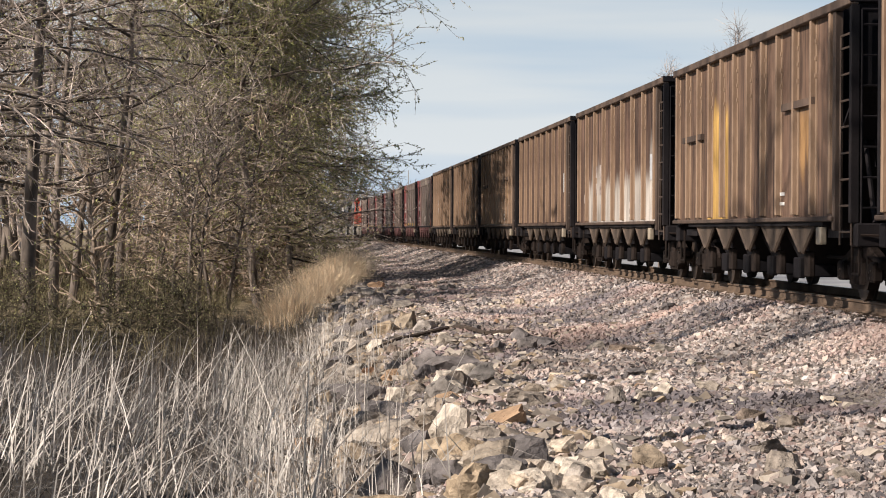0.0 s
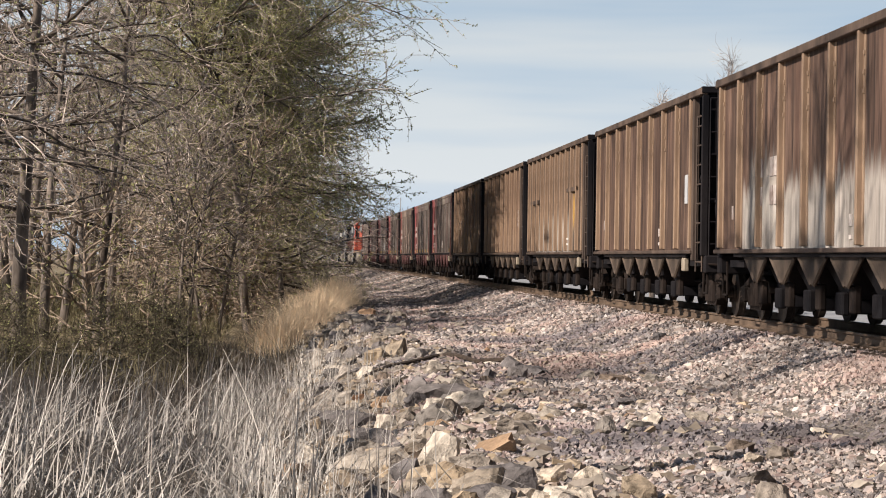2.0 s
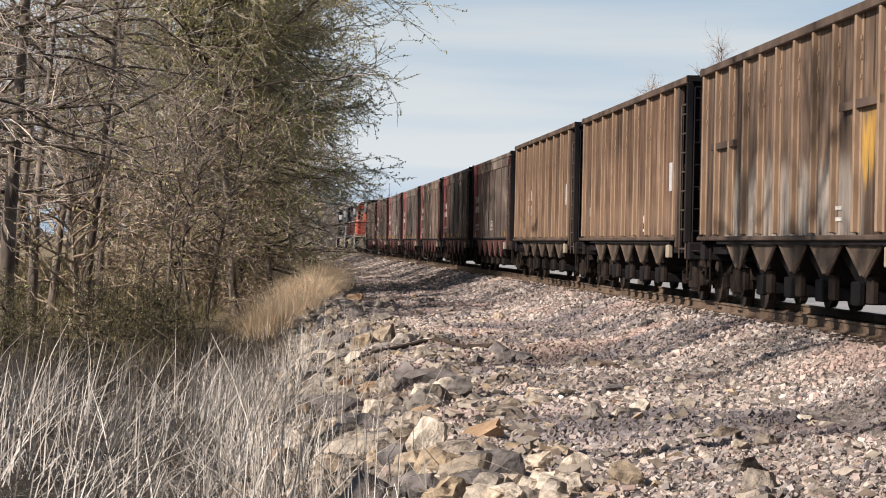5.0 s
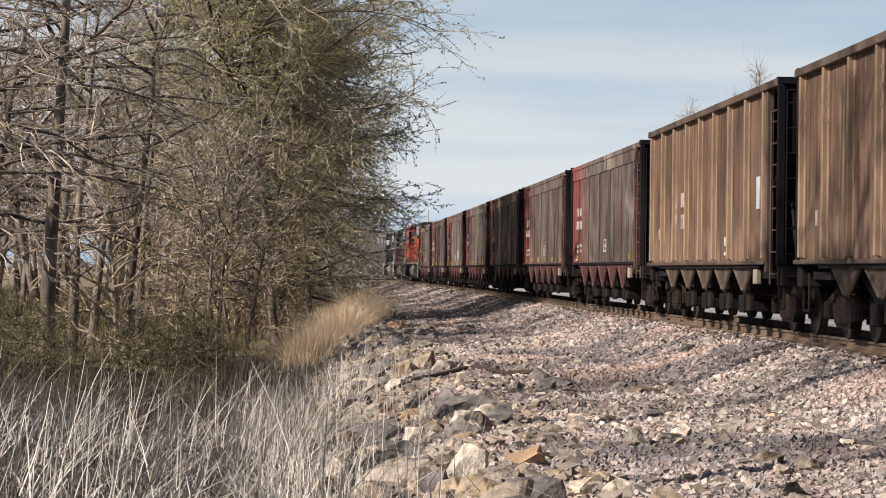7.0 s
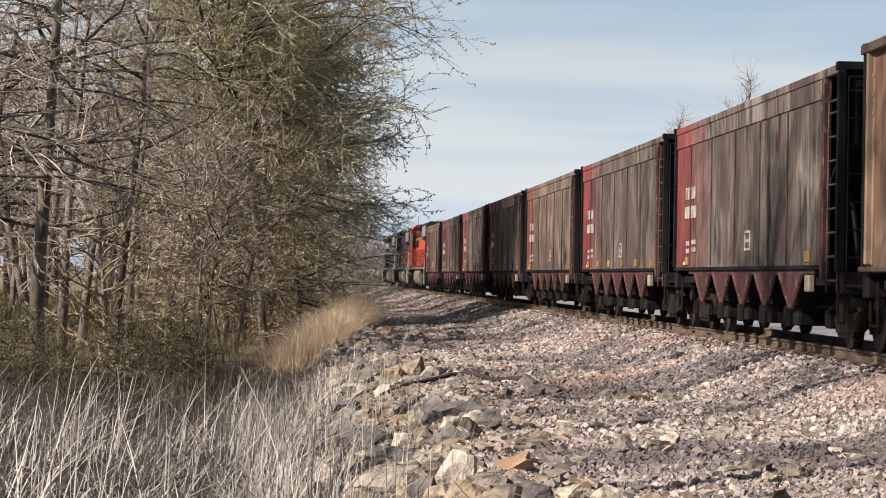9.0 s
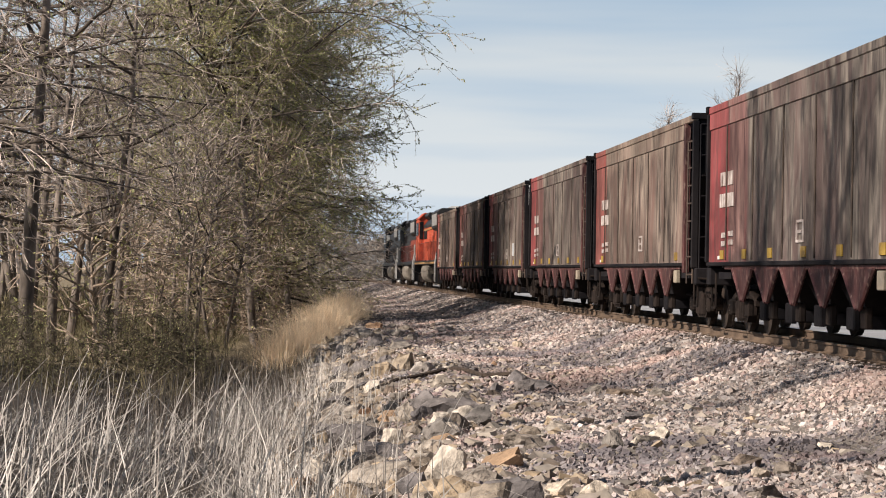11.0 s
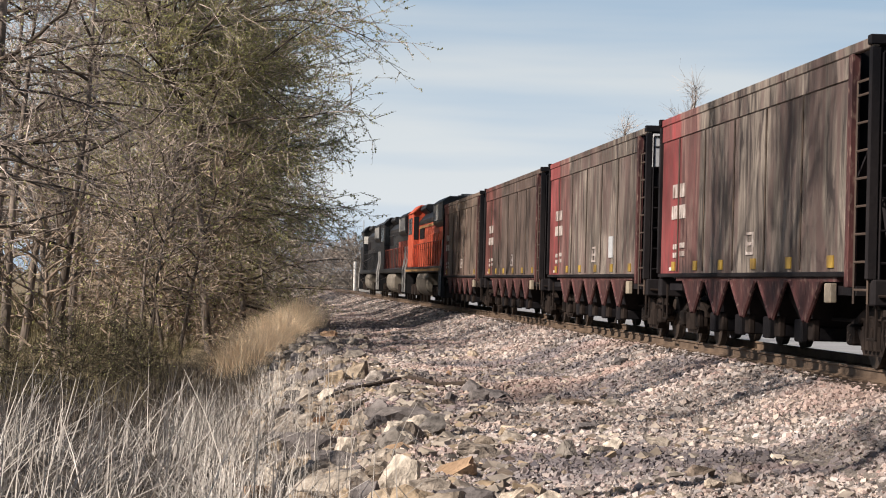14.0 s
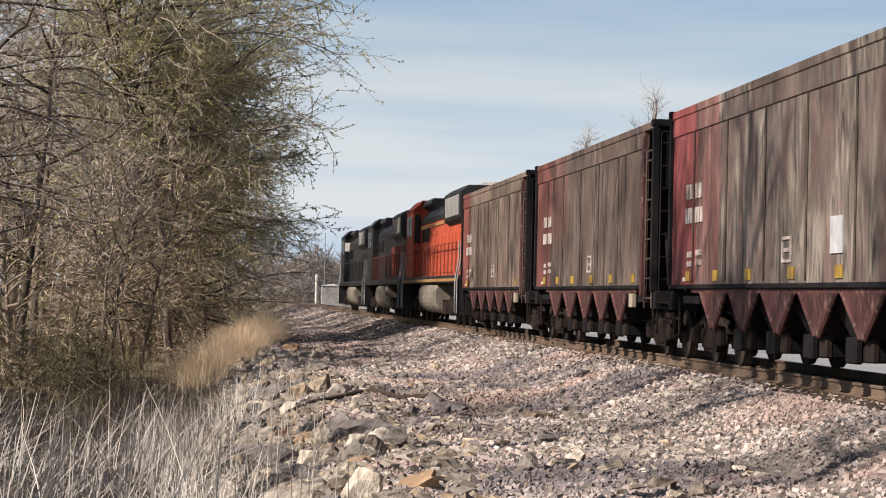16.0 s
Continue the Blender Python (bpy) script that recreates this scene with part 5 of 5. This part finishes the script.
def brush_strip(r, n):
    y = 50 + 45 * r.random(3 * n)
    return picked(r, n, -9.6 - 13 * r.random(3 * n), y, -0.2)


def tuft(r, n):
    """Bunches strung along the bank, fuller towards the top."""
    c = r.random(22) ** 0.75
    i = r.integers(0, 22, n)
    t = c[i]
    y = 63 + 29 * t + r.normal(0, 0.9, n)
    return side_x(y) - 8.1 + 2.55 * t + r.normal(0, 0.28 + 0.12 * t, n), y


def floor_wood(r, n):
    y = 70 + 110 * r.random(n)
    return side_x(y) - 10 - 22 * r.random(n), y


tagged(part("dry_grass", raw("dry grass", *blades(1350, ditch, (0.5, 1.65), 0.0105, 0.5, 1, drift=0.9)), M_GRASS), "tall bleached dry reeds standing in the ditch", "grass", kind="stuff")
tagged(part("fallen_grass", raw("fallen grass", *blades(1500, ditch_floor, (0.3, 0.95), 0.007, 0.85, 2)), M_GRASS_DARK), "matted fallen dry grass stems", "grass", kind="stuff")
tagged(part("crossed_grass", raw("crossed grass", *blades(1300, ditch, (0.5, 1.4), 0.009, 1.1, 9, kink=0.8)), M_GRASS), "broken bleached reeds lying across each other", "grass", kind="stuff")
tagged(part("ditch_weeds", raw("ditch weeds", *blades(5000, ditch_far, (0.2, 0.65), 0.008, 0.7, 10)), M_GRASS_DARK), "short weeds in painted shade at the end of the ditch", "weeds", kind="stuff")
tagged(part("bank_grass", raw("bank grass", *blades(2600, ditch_edge, (0.3, 1.15), 0.006, 0.55, 3, kink=0.4)), M_GRASS), "thin pale weeds at the foot of the rocks", "grass", kind="stuff")
tagged(part("bank_stems", raw("bank stems", *blades(420, bank_face, (0.25, 0.95), 0.006, 0.4, 14, kink=0.2)), M_GRASS), "single pale dry stems growing between the bank rocks", "grass", kind="stuff")
tagged(part("weeds", raw("weeds", *blades(9000, brush_strip, (0.25, 0.8), 0.011, 0.8, 4)), M_GRASS_OLIVE), "olive brown weeds along the edge of the wood", "weeds", kind="stuff")
tagged(part("wood_floor_weeds", raw("wood floor weeds", *blades(9000, floor_wood, (0.3, 0.9), 0.03, 0.4, 6)), M_GRASS_OLIVE), "low weeds on the floor of the wood", "weeds", kind="stuff")
def verge(r, n):
    y = 98 + 130 * r.random(n)
    return side_x(y) - 4.6 - 6.0 * r.random(n) ** 0.7, y


tagged(part("verge_weeds", raw("verge weeds", *blades(7000, verge, (0.12, 0.5), 0.02, 0.7, 11, 2)), M_GRASS_DULL), "short dull weeds on the verge between track and wood", "weeds", kind="stuff")
tagged(part("golden_grass", raw("golden grass", *blades(21000, tuft, (0.3, 1.45), 0.0045, 0.62, 5, kink=0.15)), M_GRASS_GOLD), "golden tuft of dry bunch grass on the bank", "grass", kind="stuff")


# ---- stones ----
OCTA_V = np.array([[1, 0, 0], [-1, 0, 0], [0, 1, 0], [0, -1, 0], [0, 0, 1], [0, 0, -1]], float)
OCTA_F = np.array([[0, 2, 4], [2, 1, 4], [1, 3, 4], [3, 0, 4], [2, 0, 5], [1, 2, 5], [3, 1, 5], [0, 3, 5]])


CUBE_V = np.array([[x, y, z] for x in (-0.8, 0.8) for y in (-0.8, 0.8) for z in (-0.8, 0.8)])
CUBE_F = np.array([[0, 1, 3], [0, 3, 2], [4, 6, 7], [4, 7, 5], [0, 4, 5], [0, 5, 1], [2, 3, 7], [2, 7, 6], [0, 2, 6], [0, 6, 4], [1, 5, 7], [1, 7, 3]])


def stones(n, e_range, y_range, size, seed, bias=1.0, flat=0.65, block=False):
    """Angular broken stones, each turned and stretched at random, lying on the ground."""
    r = np.random.default_rng(seed)
    y = y_range[0] + (y_range[1] - y_range[0]) * r.random(n) ** bias
    x = side_x(y) + e_range[0] + (e_range[1] - e_range[0]) * r.random(n)
    s = size[0] + (size[1] - size[0]) * r.random(n) ** 2.5
    k = 8 if block else 6
    v = (CUBE_V if block else OCTA_V)[None] * ((0.7 + 0.5 * r.random((n, k, 1))) if block else (0.65 + 0.7 * r.random((n, k, 1)))) + r.normal(0, 0.13 if block else 0.2, (n, k, 3))
    q = r.normal(0, 1, (n, 4))
    q /= np.linalg.norm(q, axis=1, keepdims=True)
    w, a, b, c = q.T
    rot = np.stack([1 - 2 * (b * b + c * c), 2 * (a * b - w * c), 2 * (a * c + w * b), 2 * (a * b + w * c), 1 - 2 * (a * a + c * c), 2 * (b * c - w * a), 2 * (a * c - w * b), 2 * (b * c + w * a), 1 - 2 * (a * a + b * b)], 1).reshape(n, 3, 3)
    v = np.einsum("nij,nkj->nki", rot, v * np.array([1.0, 0.8, 0.7]))
    v *= s[:, None, None] * np.array([1, 1, flat])
    v += np.stack([x, y, ground_z(x, y) + s * (0.1 if block else 0.2)], 1)[:, None]
    return v.reshape(-1, 3), (np.arange(n)[:, None, None] * k + (CUBE_F if block else OCTA_F)[None]).reshape(-1, 3)


def gravel(name, label, mat, *sets):
    vs, fs, base = [], [], 0
    for v, f in sets:
        vs.append(v)
        fs.append(f + base)
        base += len(v)
    return tagged(part(name, raw(name, np.concatenate(vs), np.concatenate(fs)), mat), label, "gravel", kind="stuff")


gravel("ballast", "grey and tan crushed stone ballast beside the rails", M_GRAVEL,
       stones(14000, (-6.2, 0.7), (13, 32), (0.018, 0.064), 1, 1.0, 0.85, True), stones(30000, (-6.2, 0.7), (14, 33), (0.018, 0.044), 21, 1.0, 0.95), stones(27000, (-6.0, 0.75), (32, 62), (0.028, 0.085), 2, 1.2, 0.8),
       stones(16000, (-5.8, 0.75), (62, 120), (0.045, 0.1), 3, 1.3), stones(4500, (-5.8, 0.75), (115, 230), (0.07, 0.13), 13, 1.2), stones(6000, (0.95, 4.2), (20, 90), (0.03, 0.06), 4, 1.0), stones(6000, (-0.3, 0.8), (20, 80), (0.02, 0.045), 8, 1.2))
gravel("pale_rubble", "flat pale stones lying in the gravel", M_ROCK_PALE, stones(170, (-5.2, -1.6), (16, 60), (0.05, 0.14), 17, 1.0, 0.55, True))
gravel("rubble", "broken limestone rubble on the bank", M_ROCK,
       stones(5200, (-7.8, -4.4), (15, 60), (0.03, 0.125), 5, 1.0, 0.7, True), stones(900, (-7.6, -4.4), (60, 110), (0.06, 0.15), 6, 1.0, 0.7, True), stones(900, (-4.8, -1.4), (16, 75), (0.04, 0.11), 7, 1.0, 0.6, True))


def rock_mesh(seed):
    """A quarried block: a cube split along random planes, with chipped, uneven faces."""
    r = np.random.default_rng(seed)
    bm = bmesh.new()
    bmesh.ops.create_cube(bm, size=2.0, matrix=Matrix.Rotation(r.random() * 0.5, 4, Vector(r.normal(0, 1, 3)).normalized()) @ Matrix.Diagonal((1.0, 0.85, 0.7, 1)))
    for i in range(9):
        d = Vector(r.normal(0, 1, 3)).normalized()
        cut = bmesh.ops.bisect_plane(bm, geom=list(bm.verts) + list(bm.edges) + list(bm.faces), plane_co=d * (0.62 + 0.3 * r.random()), plane_no=d, clear_outer=True)
        bmesh.ops.holes_fill(bm, edges=[g for g in cut["geom_cut"] if isinstance(g, bmesh.types.BMEdge)])
    bmesh.ops.triangulate(bm, faces=bm.faces)
    for _ in range(2):
        bmesh.ops.subdivide_edges(bm, edges=[e for e in bm.edges if e.calc_length() > 0.33], cuts=1)
        bmesh.ops.triangulate(bm, faces=bm.faces)
    for v in bm.verts:
        v.co += Vector(noise.noise_vector(v.co * 2.6 + Vector((seed, 0, 0)))) * 0.12 + Vector(noise.noise_vector(v.co * 6.0 + Vector((0, seed, 0)))) * 0.075
    bmesh.ops.recalc_face_normals(bm, faces=bm.faces)
    me = bpy.data.meshes.new(f"rock {seed}")
    bm.to_mesh(me)
    bm.free()
    me.materials.append(None)
    return me


ROCKS = [rock_mesh(60 + i) for i in range(12)]


def rock(x, y, size, turn, mat=M_ROCK, label="pale angular limestone rock on the gravel bank", mesh=0, tilt=(0.0, 0.0), sunk=0.4):
    z = float(ground_z(x, y)) + (0.62 * size[2] - sunk * size[2])
    return tagged(part("rock", ROCKS[mesh % len(ROCKS)], mat, at=Matrix.LocRotScale((x, y, z), Euler((tilt[0], tilt[1], turn)), Vector(size))), label, "rock", "rocks along the embankment")


# the rocks that stand out, then the rest of the bank
PALE_LABEL = "tan broken block among the bank rocks"
rock(1.03, 21.2, (0.19, 0.2, 0.27), 0.6, mesh=5, tilt=(0.1, 0.3), sunk=0.1, mat=M_ROCK_PALE, label="upright pale limestone block on the bank")
rock(1.48, 30.6, (0.36, 0.28, 0.22), 0.3, M_ROCK_DARK, "dark grey boulder on the bank", 2)
rock(1.60, 22.6, (0.34, 0.15, 0.12), 0.35, M_ROCK_RUST, "flat orange-brown stone slab", 3, (0.2, -0.45))
rock(0.52, 23.6, (0.44, 0.28, 0.22), 0.15, mesh=4, label="long grey limestone slab on the bank", sunk=0.2)
rock(0.25, 29.8, (0.40, 0.28, 0.24), 0.5, M_ROCK_DARK, "dark tilted slab in the bank", 4, (0.1, 0.3), sunk=0.2)
rock(0.66, 28.0, (0.17, 0.16, 0.18), 0.9, M_ROCK_PALE, "ochre block among the bank rocks", 5, sunk=0.1)
rock(0.75, 32.2, (0.26, 0.2, 0.17), 0.2, M_ROCK_RUST, "red-brown rock in the bank", 7)
rock(1.20, 27.2, (0.17, 0.15, 0.16), 1.4, M_ROCK_PALE, PALE_LABEL, 1, sunk=0.2)
rock(1.50, 28.2, (0.20, 0.16, 0.17), 2.3, M_ROCK_PALE, PALE_LABEL, 9, sunk=0.2)
rock(1.28, 26.2, (0.17, 0.14, 0.14), 0.4, M_ROCK_PALE, PALE_LABEL, 6, sunk=0.2)
rock(1.05, 25.4, (0.2, 0.15, 0.15), 2.8, mesh=11)
rock(-0.25, 27.8, (0.30, 0.22, 0.19), 0.7, M_ROCK_PALE, PALE_LABEL, 8, (0.0, 0.2))
rock(0.63, 40.5, (0.22, 0.2, 0.2), 0.3, M_ROCK_PALE, PALE_LABEL, 10)
rock(0.25, 43.2, (0.24, 0.2, 0.22), 1.1, M_ROCK_PALE, PALE_LABEL, 3)
rock(1.55, 43.0, (0.28, 0.2, 0.2), 0.4, M_ROCK_PALE, "ochre block of stone on the crest of the bank", 5)
rock(0.78, 20.6, (0.22, 0.16, 0.11), 2.0, mesh=10, label="pale grey slab at the foot of the upright block")
rock(-0.03, 30.2, (0.27, 0.22, 0.18), 1.0, M_ROCK_DARK, "dark rock low in the bank", 0)
rock(-0.4, 35.6, (0.32, 0.24, 0.2), 0.4, mesh=2)
rock(-0.05, 39.0, (0.34, 0.24, 0.22), 1.7, M_ROCK_DARK, "dark rock low in the bank", 6)
rock(-0.3, 46.6, (0.36, 0.26, 0.24), 0.9, mesh=7)
rock(-0.96, 45.0, (0.38, 0.3, 0.26), 0.2, M_ROCK_DARK, "dark rock low in the bank", 9)
rock(4.36, 55.5, (0.15, 0.14, 0.17), 0.1, M_ROCK_PALE, "small ochre block of stone", 6)
rock(6.1, 41.8, (0.22, 0.15, 0.12), 0.5, M_ROCK_DARK, "dark stone on the ballast slope", 7)
rock(4.15, 33.2, (0.30, 0.24, 0.10), 0.3, mesh=8, label="flat pale stone in the gravel")
rock(3.34, 24.6, (0.16, 0.13, 0.10), 0.7, mesh=0, mat=M_ROCK_PALE)
rock(3.55, 24.9, (0.15, 0.13, 0.13), 1.9, mesh=9, mat=M_ROCK_PALE)
rock(3.92, 20.8, (0.10, 0.10, 0.10), 1.2, mesh=2, mat=M_ROCK_PALE)
rock(3.3, 37.5, (0.32, 0.24, 0.14), 2.2, M_ROCK_DARK, "dark flat stone in the gravel", 1)
rr = np.random.default_rng(77)
KINDS = ((M_ROCK_DARK, "dark grey rock on the bank"), (M_ROCK_RUST, "rusty orange rock on the bank"), (M_ROCK, "pale angular limestone rock on the gravel bank"))
for i in range(310):
    y = 16 + 62 * rr.random() ** 1.25
    e = -6.1 + rr.normal(0, 0.7) if i % 4 else -3.6 + rr.normal(0, 0.9)
    s = (0.09 + 0.22 * rr.random() ** 1.6) * (0.85 + y / 300) * (1 if i % 4 else 0.7)
    pick = rr.random()
    mat, label = KINDS[0 if pick < 0.27 else 1 if pick < 0.30 else 2]
    rock(float(side_x(y)) + e, y, (s, s * (0.6 + 0.5 * rr.random()), s * (0.55 + 0.5 * rr.random())), rr.random() * 6.3, mat, label, int(rr.integers(0, 12)), (rr.normal(0, 0.3), rr.normal(0, 0.3)))
for i in range(60):
    y = 15.4 + 4.4 * rr.random()
    s = 0.06 + 0.095 * rr.random()
    rock(1.62 + rr.normal(0, 0.30) - 0.03 * (y - 16), y, (s, s * 0.8, s * (0.6 + 0.5 * rr.random())), rr.random() * 6.3, M_ROCK_PALE, "pale broken stone in a heap", int(rr.integers(0, 12)), (rr.normal(0, 0.4), rr.normal(0, 0.4)))


# ---- fallen sticks ----
def stick(points, r):
    b = new("fallen_branch")
    tagged(b, "dark dead branch lying on the gravel", "branch")
    def build(bm):
        for p, q in zip(points, points[1:]):
            rod(bm, (*p, float(ground_z(*p)) + r + 0.03), (*q, float(ground_z(*q)) + r + 0.03), r, 6)
    part("stem", shape(f"stick {points[0]}", build), M_TIE, b)


stick([(0.5, 39.3), (0.95, 40.4), (1.35, 41.0), (1.9, 41.6)], 0.045)
stick([(2.05, 42.2), (2.3, 41.4), (2.55, 40.6), (3.1, 40.2)], 0.042)
stick([(0.2, 45.5), (0.8, 48.5), (1.3, 49.8)], 0.04)

# ---- signal equipment far down the line ----
cabinet = new("equipment_cabinet")
tagged(cabinet, "pale grey trackside equipment cabinet", "cabinet")
cabinet.location = (float(side_x(255)) + 7.0, 255, -1.1)
part("body", shape("cabinet body", lambda bm: bx(bm, -1.2, 1.2, -1.0, 1.0, 0, 2.9, 0.04)), M_GREY, cabinet)
part("roof", shape("cabinet roof", lambda bm: prism(bm, [(-1.3, 2.9), (1.3, 2.9), (0, 3.15)], -1.1, 1.1, "y")), M_WHITE, cabinet)
mast = new("signal_mast")
tagged(mast, "slim white signal mast with a ladder", "mast")
mast.location = (float(side_x(258)) + 5.4, 258, -1.1)
part("pole", shape("mast pole", lambda bm: rod(bm, (0, 0, 0), (0, 0, 4.2), 0.16, 10)), M_WHITE, mast)
part("antenna", shape("mast antenna", lambda bm: rod(bm, (0.9, 0, 0), (0.9, 0, 9.0), 0.05, 6)), M_GREY, mast)

# ---- ties, laid last ----
def tie_mesh(bm):
    bx(bm, -1.3, 1.3, -0.115, 0.115, -0.36, -0.19, 0.012)


TIE = shape("tie", tie_mesh)
PLATE = shape("tie plate", lambda bm: [bx(bm, s * 0.75 - 0.16, s * 0.75 + 0.16, -0.09, 0.09, -0.192, -0.168) for s in (-1, 1)])
ty = 14.0
for i in range(290):
    m = Matrix.Translation((float(side_x(ty)) + 1.6, ty, 0)) @ Matrix.Rotation(-math.atan(slope_x(ty)) + 0.01 * math.sin(i * 7.3), 4, "Z")
    part("tie", TIE, M_TIE, track, at=m)
    part("tie_plate", PLATE, M_RAIL, track, at=m)
    ty += 0.52


# ---- movement ----
GONE = [(0, 44.477), (3, 12.121), (7.5, -35.304), (12, -82.961), (14, -104.388), (16, -125.239)]


def along(t):
    return float(np.interp(t, [a for a, _ in GONE], [b for _, b in GONE]))


def motions():
    for thing, offset in TRAIN:
        rows = []
        for i in range(17):
            y = along(i) + offset
            rows.append((float(i), Matrix.Translation((float(side_x(y)) + 1.6, y, 0)) @ Matrix.Rotation(-math.atan(slope_x(y)), 4, "Z")))
        walk(thing, rows)
    for wheel, radius, dy, z in SPIN:
        walk(wheel, [(i / FPS, Matrix.Translation((0, dy, z)) @ Matrix.Rotation((44.477 - along(i / FPS)) / radius, 4, "X")) for i in range(16 * FPS + 1)])


motions()
